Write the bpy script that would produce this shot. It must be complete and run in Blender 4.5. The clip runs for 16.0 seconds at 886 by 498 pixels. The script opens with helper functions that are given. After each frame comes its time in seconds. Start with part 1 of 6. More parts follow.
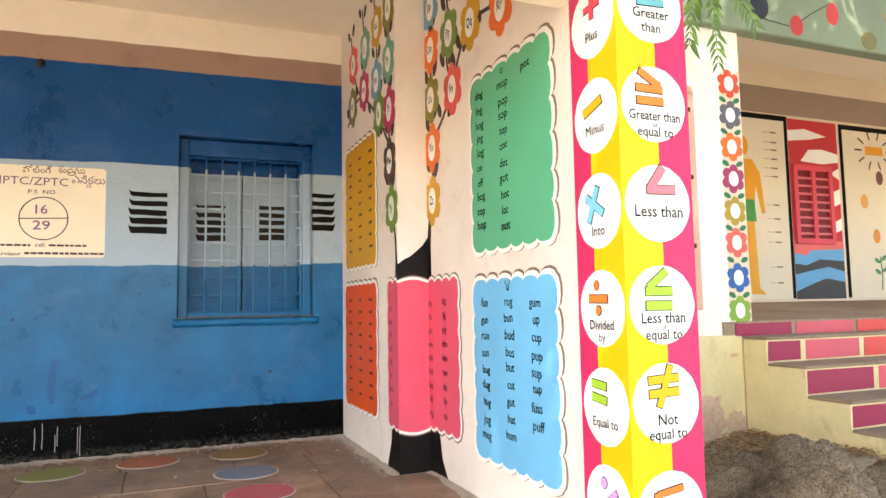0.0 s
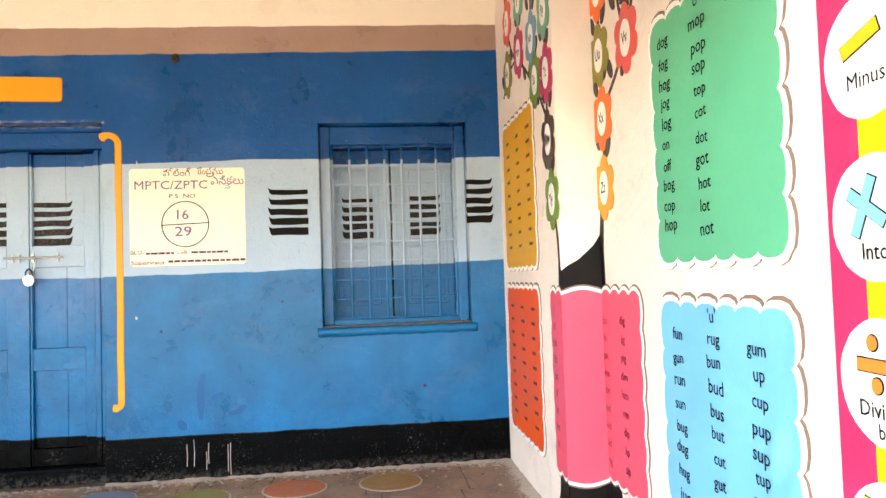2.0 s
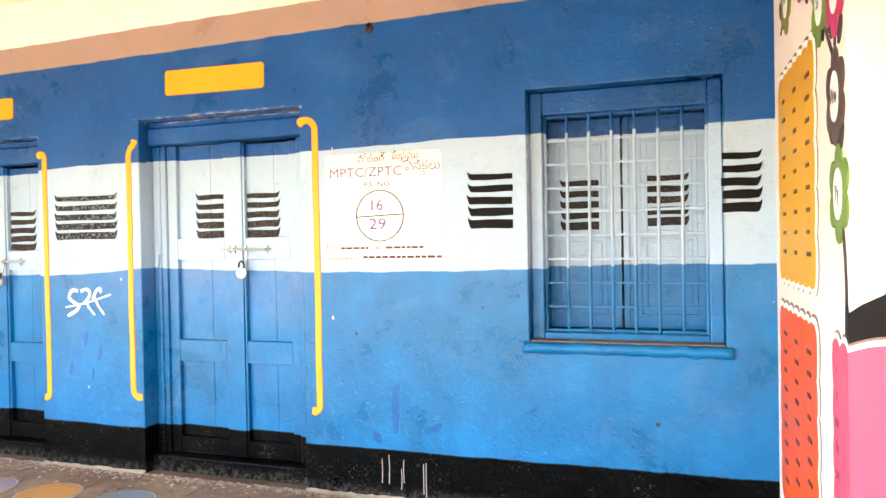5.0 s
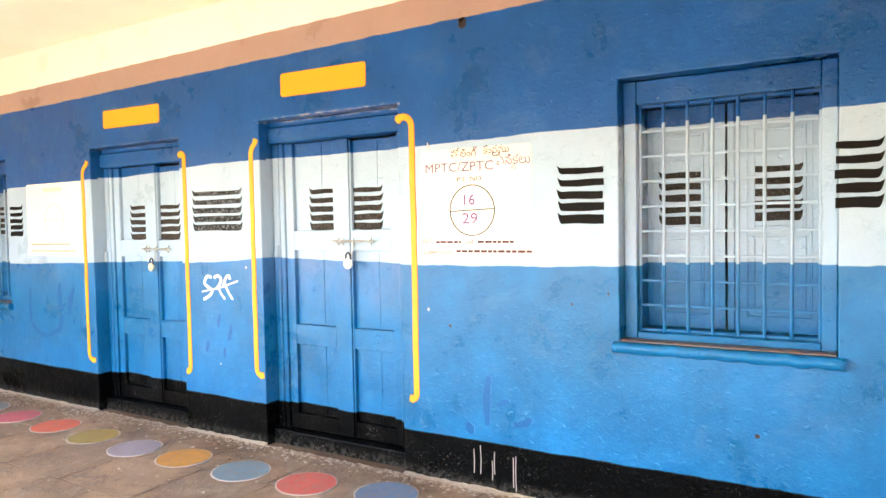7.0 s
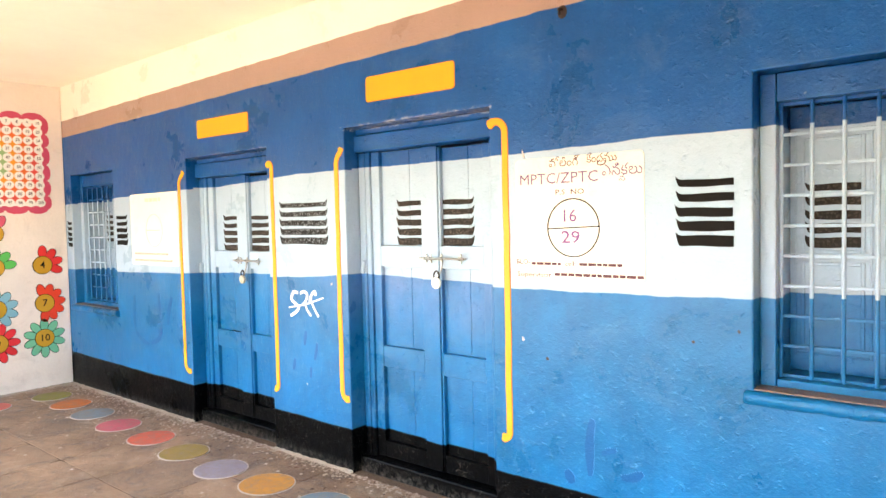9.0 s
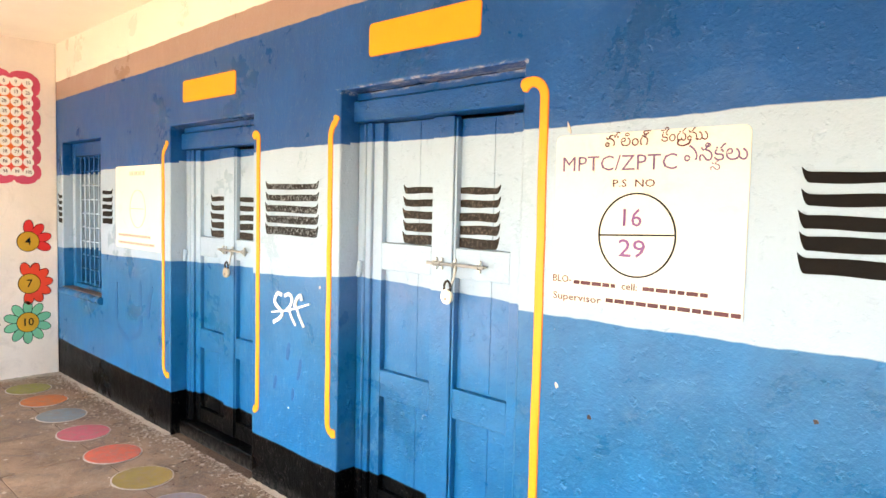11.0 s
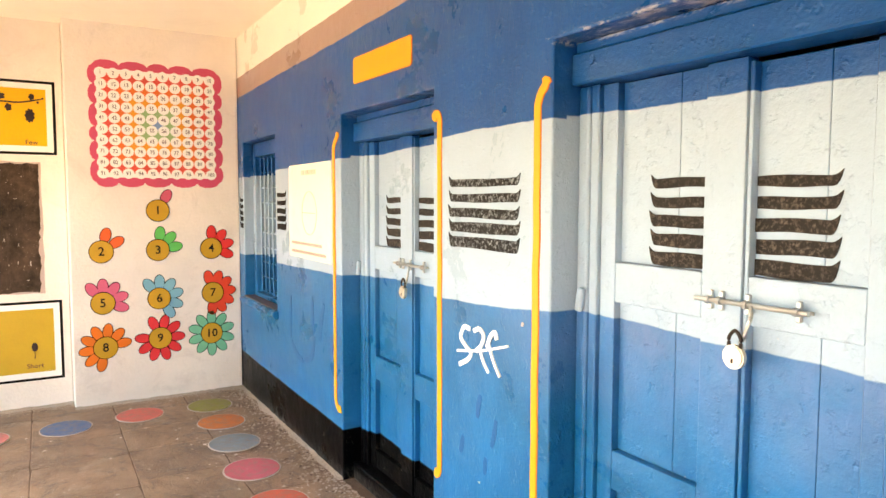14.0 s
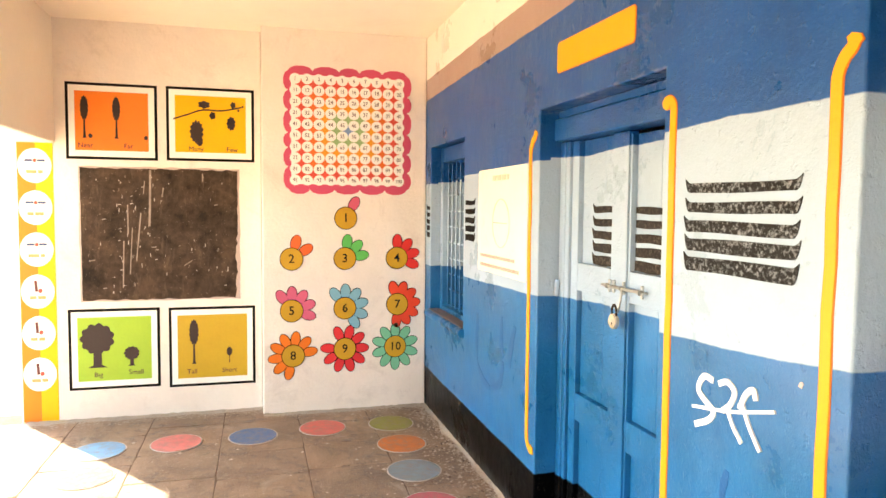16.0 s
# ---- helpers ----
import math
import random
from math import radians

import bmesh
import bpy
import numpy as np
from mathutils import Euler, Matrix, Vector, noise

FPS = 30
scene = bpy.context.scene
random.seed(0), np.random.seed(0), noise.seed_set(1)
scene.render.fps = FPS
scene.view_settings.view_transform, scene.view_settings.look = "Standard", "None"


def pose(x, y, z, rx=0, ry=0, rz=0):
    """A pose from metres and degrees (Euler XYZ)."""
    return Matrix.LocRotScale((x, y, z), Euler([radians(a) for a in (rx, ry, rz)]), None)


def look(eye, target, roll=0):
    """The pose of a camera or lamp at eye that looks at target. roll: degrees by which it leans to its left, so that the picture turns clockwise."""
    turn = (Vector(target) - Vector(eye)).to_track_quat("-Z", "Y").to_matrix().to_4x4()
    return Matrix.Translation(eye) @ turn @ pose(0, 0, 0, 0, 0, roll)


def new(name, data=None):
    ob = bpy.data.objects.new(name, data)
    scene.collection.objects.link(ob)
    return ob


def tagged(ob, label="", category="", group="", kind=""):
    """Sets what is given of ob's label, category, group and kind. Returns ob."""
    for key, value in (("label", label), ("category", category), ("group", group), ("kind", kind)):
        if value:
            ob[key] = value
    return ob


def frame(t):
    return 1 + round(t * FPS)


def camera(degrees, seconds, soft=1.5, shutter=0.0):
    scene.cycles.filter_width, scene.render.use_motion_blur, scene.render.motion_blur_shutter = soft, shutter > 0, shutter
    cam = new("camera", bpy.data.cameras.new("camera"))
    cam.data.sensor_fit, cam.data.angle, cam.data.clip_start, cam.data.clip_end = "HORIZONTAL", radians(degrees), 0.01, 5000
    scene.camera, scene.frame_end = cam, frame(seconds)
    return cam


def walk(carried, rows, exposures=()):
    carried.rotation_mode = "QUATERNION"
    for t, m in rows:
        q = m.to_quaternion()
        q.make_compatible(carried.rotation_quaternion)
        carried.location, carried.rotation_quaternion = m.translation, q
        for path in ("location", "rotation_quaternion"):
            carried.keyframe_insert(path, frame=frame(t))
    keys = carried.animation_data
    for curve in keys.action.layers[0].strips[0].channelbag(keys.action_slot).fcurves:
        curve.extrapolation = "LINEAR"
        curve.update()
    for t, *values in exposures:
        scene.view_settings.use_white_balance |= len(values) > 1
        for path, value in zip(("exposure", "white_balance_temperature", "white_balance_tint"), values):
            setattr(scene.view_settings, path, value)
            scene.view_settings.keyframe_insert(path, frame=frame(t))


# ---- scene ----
cam = camera(65.5, 16.0)
PATH = [
    (0, (-1.216, -4.933, 0.917), (-0.463, -3.087, 1.081), -1.0),
    (0.5, (-1.088, -4.783, 0.996), (-0.49, -2.878, 1.108), -1.4),
    (1, (-1.016, -4.557, 1.062), (-0.559, -2.613, 1.16), -1.5),
    (1.5, (-0.966, -4.413, 1.099), (-0.593, -2.449, 1.181), -2.2),
    (2, (-0.847, -4.234, 1.143), (-0.627, -2.248, 1.224), -1.9),
    (2.5, (-0.749, -4.114, 1.174), (-0.713, -2.116, 1.241), -1.8),
    (3, (-0.699, -3.917, 1.221), (-0.79, -1.919, 1.276), -1.3),
    (3.5, (-0.651, -3.77, 1.267), (-0.831, -1.778, 1.305), -1.9),
    (4, (-0.532, -3.613, 1.318), (-0.86, -1.64, 1.337), -1.2),
    (4.5, (-0.478, -3.514, 1.35), (-0.971, -1.576, 1.345), -1.5),
    (4.7, (-0.485, -3.447, 1.357), (-1.027, -1.522, 1.342), -1.3),
    (6.8, (-0.157, -3.27, 1.442), (-1.169, -1.546, 1.384), -1.2),
    (7, (-0.159, -3.256, 1.449), (-1.183, -1.54, 1.37), -1.1),
    (7.5, (-0.208, -3.193, 1.448), (-1.259, -1.492, 1.392), -1.1),
    (8, (-0.286, -3.136, 1.512), (-1.409, -1.482, 1.45), -2.3),
    (8.5, (-0.306, -3.021, 1.531), (-1.515, -1.43, 1.445), -2.3),
    (8.7, (-0.306, -2.952, 1.547), (-1.559, -1.396, 1.463), -2.1),
    (10.8, (-0.741, -2.122, 1.596), (-2.112, -0.671, 1.481), 1.0),
    (11, (-0.816, -2.03, 1.587), (-2.205, -0.596, 1.464), 1.3),
    (11.5, (-1.002, -1.901, 1.58), (-2.337, -0.415, 1.481), 2.0),
    (12, (-1.133, -1.758, 1.595), (-2.436, -0.249, 1.44), 0.8),
    (12.5, (-1.299, -1.576, 1.609), (-2.758, -0.217, 1.456), 0.4),
    (13, (-1.439, -1.493, 1.602), (-3.042, -0.307, 1.443), 0.5),
    (13.5, (-1.591, -1.477, 1.617), (-3.263, -0.39, 1.471), 0.0),
    (14, (-1.699, -1.451, 1.609), (-3.422, -0.446, 1.465), 0.1),
    (14.5, (-1.833, -1.348, 1.618), (-3.636, -0.494, 1.474), -0.3),
    (15, (-1.93, -1.3, 1.605), (-3.804, -0.615, 1.466), 0.2),
    (15.5, (-2.082, -1.295, 1.609), (-3.982, -0.684, 1.478), 0.6),
    (16, (-2.22, -1.318, 1.609), (-4.147, -0.795, 1.487), 0.5),
]
EXPOSURES = [(0.0, 2.26, 6850, 11), (1.0, 2.3, 6800, 11), (1.5, 2.52, 6700, 10), (3.5, 3.32, 6550, 10), (7.0, 3.44, 6550, 10), (11.0, 3.32, 6900, 11), (13.0, 3.24, 7300, 12), (16.0, 3.32, 7650, 12)]
walk(cam, [(t, look(eye, target, roll)) for t, eye, target, roll in PATH], EXPOSURES)

# ---- world and sun ----
SUN_ELEV, SUN_AZ = radians(45), radians(233)
world = bpy.data.worlds.new("sky")
scene.world = world
world.use_nodes = True
wn = world.node_tree
sky = wn.nodes.new("ShaderNodeTexSky")
sky.sky_type, sky.sun_disc = "NISHITA", False
sky.sun_elevation, sky.sun_rotation = SUN_ELEV, SUN_AZ
sky.air_density, sky.dust_density = 1.0, 1.0
wn.nodes["Background"].inputs["Strength"].default_value = 0.14
wn.links.new(sky.outputs["Color"], wn.nodes["Background"].inputs["Color"])
sun_data = bpy.data.lights.new("sun", "SUN")
sun_data.energy, sun_data.angle, sun_data.color = 2.5, radians(0.6), (1.0, 0.95, 0.86)
sun = new("sun", sun_data)
to_sun = Vector((math.sin(SUN_AZ) * math.cos(SUN_ELEV), math.cos(SUN_AZ) * math.cos(SUN_ELEV), math.sin(SUN_ELEV)))
sun.matrix_world = look(to_sun * 40, (0, 0, 0))


# ---- materials ----
def srgb(r, g, b):
    return tuple(((c / 255) / 12.92 if c <= 10 else ((c / 255 + 0.055) / 1.055) ** 2.4) for c in (r, g, b)) + (1.0,)


def shade(col, k):
    return tuple(min(1.0, c * k) for c in col[:3]) + (1.0,)


class Nodes:
    """A small builder for node trees."""

    def __init__(self, name):
        self.m = bpy.data.materials.new(name)
        self.m.use_nodes = True
        self.t = self.m.node_tree
        self.bsdf = self.t.nodes["Principled BSDF"]
        self.pos = self.t.nodes.new("ShaderNodeNewGeometry").outputs["Position"]

    def put(self, socket, value):
        if hasattr(value, "links"):
            self.t.links.new(value, socket)
        else:
            socket.default_value = value

    def noise(self, scale, detail=4.0, rough=0.6, vector=None, distortion=0.0):
        n = self.t.nodes.new("ShaderNodeTexNoise")
        self.t.links.new(vector or self.pos, n.inputs["Vector"])
        n.inputs["Scale"].default_value, n.inputs["Detail"].default_value = scale, detail
        n.inputs["Roughness"].default_value, n.inputs["Distortion"].default_value = rough, distortion
        return n.outputs["Fac"]

    def stretch(self, x, y, z):
        n = self.t.nodes.new("ShaderNodeMapping")
        self.t.links.new(self.pos, n.inputs["Vector"])
        n.inputs["Scale"].default_value = (x, y, z)
        return n.outputs["Vector"]

    def ramp(self, fac, a, b, lo=0.0, hi=1.0):
        n = self.t.nodes.new("ShaderNodeMapRange")
        n.clamp = True
        self.put(n.inputs["Value"], fac)
        for k, v in zip(("From Min", "From Max", "To Min", "To Max"), (a, b, lo, hi)):
            n.inputs[k].default_value = v
        return n.outputs["Result"]

    def math(self, op, a, b=0.0):
        n = self.t.nodes.new("ShaderNodeMath")
        n.operation = op
        self.put(n.inputs[0], a)
        self.put(n.inputs[1], b)
        return n.outputs[0]

    def mix(self, fac, a, b):
        n = self.t.nodes.new("ShaderNodeMix")
        n.data_type = "RGBA"
        self.put(n.inputs["Factor"], fac)
        self.put(n.inputs["A"], a)
        self.put(n.inputs["B"], b)
        return n.outputs["Result"]

    def profile(self, x, x0, x1, points):
        """A height that follows straight pieces along x; heights lie between 1 and 2."""
        n = self.t.nodes.new("ShaderNodeValToRGB")
        self.put(n.inputs["Fac"], self.ramp(x, x0, x1))
        stops = n.color_ramp.elements
        for i, (px, pz) in enumerate(points):
            at = (px - x0) / (x1 - x0)
            stop = stops[i] if i < 2 else stops.new(at)
            stop.position, stop.color = at, (pz - 1, pz - 1, pz - 1, 1)
        return self.math("ADD", n.outputs["Color"], 1.0)

    def split(self):
        n = self.t.nodes.new("ShaderNodeSeparateXYZ")
        self.t.links.new(self.pos, n.inputs[0])
        return n.outputs

    def finish(self, col, rough, bump=None, strength=0.3, distance=0.01, metallic=0.0, spec=0.5):
        self.put(self.bsdf.inputs["Base Color"], col)
        self.put(self.bsdf.inputs["Roughness"], rough)
        self.bsdf.inputs["Metallic"].default_value = metallic
        self.bsdf.inputs["Specular IOR Level"].default_value = spec
        if bump is not None:
            n = self.t.nodes.new("ShaderNodeBump")
            n.inputs["Strength"].default_value, n.inputs["Distance"].default_value = strength, distance
            self.put(n.inputs["Height"], bump)
            self.t.links.new(n.outputs["Normal"], self.bsdf.inputs["Normal"])
        return self.m


def paint(name, rgb, rough=0.6, vary=0.12, bump=0.25, grain=60.0, patch=2.5, dirt=0.0, dirt_rgb=(120, 95, 75), metallic=0.0, spec=0.4):
    """Brushed paint: broad patches, brush grain, some dirt, and the relief of the plaster under it."""
    n = Nodes(name)
    c = srgb(*rgb)
    broad = n.ramp(n.noise(patch, 5.0, 0.65), 0.3, 0.7)
    fine = n.ramp(n.noise(grain, 3.0, 0.7), 0.3, 0.7)
    col = n.mix(broad, shade(c, 1 - vary), shade(c, 1 + vary * 0.5))
    col = n.mix(n.math("MULTIPLY", fine, vary * 0.9), col, shade(c, 0.62))
    if dirt:
        spots = n.ramp(n.noise(patch * 1.7, 8.0, 0.75, distortion=0.6), 0.55, 0.8, 0.0, dirt)
        col = n.mix(spots, col, srgb(*dirt_rgb))
    relief = n.math("ADD", n.noise(9.0, 5.0, 0.6), n.math("MULTIPLY", fine, 0.25))
    return n.finish(col, n.ramp(broad, 0, 1, rough - 0.08, rough + 0.1), relief, bump, 0.012, metallic, spec)


def coach_paint():
    """The livery of the back wall: black dado, blue lightened by painted-in floor bounce, pale band, blue, brown-grey
    band, cream, by height.
    """
    n = Nodes("coach_livery_paint")
    x, y, z = n.split()
    wob = n.math("MULTIPLY", n.math("SUBTRACT", n.noise(5.0, 3.0, 0.6), 0.5), 0.022)
    plain = n.math("ADD", z, wob)
    upper = n.profile(x, -7.6, 0.0, ((-7.6, 1.785), (0.0, 1.884), (-6.3, 1.818), (-5.45, 1.833), (-4.2, 1.864), (-3.9, 1.875), (-2.2, 1.876), (-1.5, 1.889)))
    lower = n.profile(x, -7.6, 0.0, ((-7.6, 1.145), (0.0, 1.24), (-6.3, 1.157), (-5.45, 1.177), (-4.2, 1.193), (-3.88, 1.205), (-3.46, 1.238), (-3.36, 1.225), (-2.5, 1.207), (-1.5, 1.212)))
    over = n.math("SUBTRACT", plain, n.math("ADD", upper, n.math("MULTIPLY", n.math("GREATER_THAN", y, 0.06), 0.012)))
    under = n.math("SUBTRACT", plain, lower)
    steep = n.math("SUBTRACT", plain, n.math("MULTIPLY", x, 0.0156))
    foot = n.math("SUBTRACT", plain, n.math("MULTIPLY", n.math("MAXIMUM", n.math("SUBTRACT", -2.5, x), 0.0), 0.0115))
    broad = n.ramp(n.noise(1.9, 7.0, 0.68, distortion=0.3), 0.34, 0.68)
    brush = n.ramp(n.noise(3.4, 6.0, 0.66, vector=n.stretch(2.2, 2.2, 0.8), distortion=0.25), 0.5, 0.7)
    fine = n.ramp(n.noise(70.0, 3.0, 0.7), 0.35, 0.65)

    def tone(rgb, k=0.14):
        c = srgb(*rgb)
        a = n.mix(broad, shade(c, 1 - k), shade(c, 1 + k))
        a = n.mix(n.math("MULTIPLY", brush, min(0.9, k * 1.5)), a, shade(c, 0.74))
        return n.mix(n.math("MULTIPLY", fine, 0.07), a, shade(c, 0.6))

    # black dado: dense paint, rubbed to grey grains in patches and dusty at the foot
    rub = n.math("MULTIPLY", n.ramp(n.noise(60.0, 5.0, 0.8), 0.56, 0.63), n.ramp(n.noise(4.5, 6.0, 0.7), 0.5, 0.68, 0.03, 0.6))
    dust = n.math("MULTIPLY", n.ramp(n.noise(30.0, 6.0, 0.8), 0.44, 0.6), n.ramp(plain, 0.01, 0.075, 0.3, 0.0))
    col = n.mix(n.math("MAXIMUM", rub, dust), tone((4, 4, 5), 0.35), srgb(134, 124, 114))
    # lower blue lighter than upper: bounce from the floor put into its colour
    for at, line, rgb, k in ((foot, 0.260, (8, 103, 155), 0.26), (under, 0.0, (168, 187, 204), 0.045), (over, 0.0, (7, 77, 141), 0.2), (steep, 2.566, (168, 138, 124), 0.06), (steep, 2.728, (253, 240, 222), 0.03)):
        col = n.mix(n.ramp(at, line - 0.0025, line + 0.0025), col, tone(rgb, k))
    # sheen put into the colour: lavender fading below the pale band, by the doors
    sheen = n.math("MULTIPLY", n.ramp(n.math("ADD", under, n.math("MULTIPLY", n.noise(2.6, 5.0, 0.65), 0.3)), -0.21, 0.13, 0.0, 0.2), n.ramp(under, -0.003, 0.003, 1.0, 0.0))
    sheen = n.math("MULTIPLY", sheen, n.math("MULTIPLY", n.math("MULTIPLY", n.ramp(x, -2.5, -2.3, 1.0, 0.2), n.ramp(x, -3.9, -3.4, 0.3, 1.0)), n.ramp(n.noise(7.0, 6.0, 0.7), 0.3, 0.62, 0.35, 1.0)))
    col = n.mix(sheen, col, srgb(172, 164, 206))
    # scraped edges over the doors: pale paint rubbed through along the head of each recess
    grainy = n.ramp(n.noise(26.0, 7.0, 0.8, vector=n.stretch(0.5, 1.0, 1.6)), 0.5, 0.58)
    for left, right, head in ((-3.52, -2.37, 2.124), (-5.34, -4.26, 2.074)):
        near = n.math("MULTIPLY", n.ramp(n.math("ABSOLUTE", n.math("SUBTRACT", z, head)), 0.006, 0.018, 0.7 if head > 2.1 else 0.25, 0.0), n.math("MULTIPLY", n.math("GREATER_THAN", x, left), n.math("LESS_THAN", x, right)))
        col = n.mix(n.math("MULTIPLY", near, grainy), col, srgb(196, 190, 196))
    # small chips down to pale plaster, and faded scuffs
    chips = n.ramp(n.noise(34.0, 2.0, 0.5, distortion=0.3), 0.785, 0.8)
    col = n.mix(n.math("MULTIPLY", chips, 0.4), col, srgb(205, 196, 190))
    scuff = n.ramp(n.noise(2.4, 7.0, 0.7, vector=n.stretch(0.9, 0.9, 1.3), distortion=0.4), 0.54, 0.78, 0.0, 0.13)
    col = n.mix(n.math("MULTIPLY", scuff, n.ramp(foot, 0.258, 0.263)), col, srgb(150, 178, 200))
    pits = n.ramp(n.noise(17.0, 3.0, 0.55), 0.66, 0.78, 0.0, -0.4)
    lumps = n.ramp(n.noise(26.0, 4.0, 0.6), 0.58, 0.8, 0.0, 0.35)
    relief = n.math("ADD", n.math("ADD", n.noise(4.0, 5.0, 0.55), n.math("ADD", pits, lumps)), n.math("ADD", n.math("MULTIPLY", fine, 0.06), n.math("MULTIPLY", n.noise(14.0, 5.0, 0.62, vector=n.stretch(1.5, 1.5, 0.8)), 0.28)))
    m = n.finish(col, n.ramp(broad, 0, 1, 0.24, 0.4), relief, 0.42, 0.024, 0.0, 0.3)
    n.put(n.bsdf.inputs["Specular IOR Level"], n.ramp(foot, 0.25, 0.265, 0.05, 0.3))
    return m


def floor_stone():
    n = Nodes("worn_floor_stone")
    info = n.t.nodes.new("ShaderNodeObjectInfo")
    c = srgb(184, 152, 122)
    broad = n.ramp(n.noise(2.2, 9.0, 0.72, distortion=0.5), 0.34, 0.68)
    col = n.mix(broad, shade(c, 0.5), shade(c, 1.1))
    col = n.mix(n.math("MULTIPLY", info.outputs["Random"], 0.45), col, srgb(124, 106, 92))
    stain = n.ramp(n.noise(5.0, 8.0, 0.78, distortion=0.8), 0.5, 0.68, 0.0, 0.7)
    col = n.mix(stain, col, srgb(66, 54, 45))
    dust = n.ramp(n.noise(3.6, 9.0, 0.8, distortion=0.6), 0.54, 0.7, 0.0, 0.55)
    col = n.mix(dust, col, srgb(190, 172, 150))
    # trodden flecks of white paint and lime, thick in some places
    flecks = n.math("MULTIPLY", n.ramp(n.noise(55.0, 6.0, 0.85, distortion=0.4), 0.59, 0.64), n.ramp(n.noise(2.9, 6.0, 0.75), 0.44, 0.62, 0.08, 0.95))
    col = n.mix(flecks, col, srgb(226, 214, 198))
    pits = n.ramp(n.noise(32.0, 5.0, 0.7), 0.62, 0.69, 0.0, 0.7)
    col = n.mix(pits, col, srgb(58, 46, 38))
    relief = n.math("ADD", n.noise(9.0, 8.0, 0.72), n.math("MULTIPLY", n.noise(70.0, 4.0, 0.65), 0.35))
    return n.finish(col, n.ramp(stain, 0, 0.7, 0.62, 0.36), relief, 0.9, 0.022, spec=0.4)


def earth(name, rgb, grain=30.0):
    n = Nodes(name)
    c = srgb(*rgb)
    broad = n.ramp(n.noise(0.7, 8.0, 0.7), 0.3, 0.7)
    col = n.mix(broad, shade(c, 0.7), shade(c, 1.2))
    col = n.mix(n.ramp(n.noise(grain, 5.0, 0.75), 0.5, 0.7, 0, 0.6), col, shade(c, 0.45))
    return n.finish(col, 0.95, n.noise(grain * 0.6, 8.0, 0.7), 0.8, 0.04, spec=0.2)


def rock_stone():
    n = Nodes("weathered_granite")
    broad = n.ramp(n.noise(3.0, 8.0, 0.7, distortion=0.5), 0.35, 0.68)
    col = n.mix(broad, srgb(112, 90, 70), srgb(210, 182, 150))
    col = n.mix(n.ramp(n.noise(95.0, 5.0, 0.8), 0.47, 0.6, 0, 0.7), col, srgb(56, 45, 37))
    col = n.mix(n.ramp(n.noise(60.0, 3.0, 0.7), 0.62, 0.7, 0, 0.6), col, srgb(205, 190, 170))
    return n.finish(col, 0.9, n.math("ADD", n.noise(22.0, 8.0, 0.75), n.noise(70.0, 4.0, 0.7)), 0.9, 0.03, spec=0.2)


def wood_paint(name, rgb):
    n = Nodes(name)
    c = srgb(*rgb)
    g = n.noise(5.0, 6.0, 0.7, vector=n.stretch(12.0, 12.0, 0.8))
    col = n.mix(n.ramp(g, 0.35, 0.7), shade(c, 0.75), shade(c, 1.1))
    return n.finish(col, 0.5, g, 0.25, 0.006)


def leaf_green(name, rgb):
    n = Nodes(name)
    c = srgb(*rgb)
    info = n.t.nodes.new("ShaderNodeNewGeometry")
    col = n.mix(info.outputs["Random Per Island"], shade(c, 0.6), shade(c, 1.5))
    n.bsdf.inputs["Subsurface Weight"].default_value = 0.0
    return n.finish(col, 0.45, None)


def slate():
    n = Nodes("worn_blackboard_paint")
    broad = n.ramp(n.noise(5.0, 8.0, 0.75), 0.36, 0.66)
    col = n.mix(broad, srgb(40, 30, 23), srgb(92, 72, 57))
    col = n.mix(n.ramp(n.noise(18.0, 6.0, 0.8), 0.52, 0.7, 0, 0.5), col, srgb(40, 31, 26))
    col = n.mix(n.ramp(n.noise(10.0, 7.0, 0.8, vector=n.stretch(1.6, 1.6, 0.4)), 0.55, 0.72, 0, 0.4), col, srgb(132, 110, 94))
    col = n.mix(n.ramp(n.noise(46.0, 4.0, 0.7), 0.65, 0.71, 0, 0.75), col, srgb(190, 170, 154))
    return n.finish(col, 0.75, n.noise(30.0, 6.0, 0.7), 0.4, 0.008, spec=0.2)


def worn_black(name="worn_black_stencil_paint", dark=(20, 17, 16), bare=(178, 184, 190)):
    n = Nodes(name)
    wear = n.ramp(n.noise(75.0, 5.0, 0.75), 0.5, 0.62)
    area = n.ramp(n.noise(5.0, 4.0, 0.6), 0.35, 0.65)
    col = n.mix(n.math("MULTIPLY", wear, n.ramp(area, 0, 1, 0.25, 0.75)), srgb(*dark), srgb(*bare))
    return n.finish(col, 0.6, n.noise(40.0, 5.0, 0.7), 0.3, 0.008, spec=0.2)


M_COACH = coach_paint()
M_FLOOR = floor_stone()
M_WHITE = paint("whitewashed_plaster", (246, 233, 221), 0.75, 0.09, 0.45, 40, 1.6, 0.45, (176, 156, 142))
M_CREAM = paint("cream_ceiling_paint", (254, 242, 224), 0.85, 0.05, 0.2, 40, 1.2, 0.12, (190, 160, 130))
M_MORTAR = earth("joint_mortar", (124, 104, 88), 45)
M_EARTH = earth("pale_dry_earth", (206, 191, 166), 14)
M_ROCK = rock_stone()
M_BLACK = paint("black_paint", (24, 20, 18), 0.65, 0.3, 0.2, 80, 6, spec=0.1)
M_INK = paint("lettering_ink", (24, 30, 32), 0.65, 0.2, 0.05, spec=0.12)
M_BROWNINK = paint("brown_lettering_ink", (96, 52, 58), 0.6, 0.2, 0.05)
M_TRUNK = paint("dark_trunk_paint", (24, 20, 18), 0.5, 0.25, 0.4, 50, 6, spec=0.2)
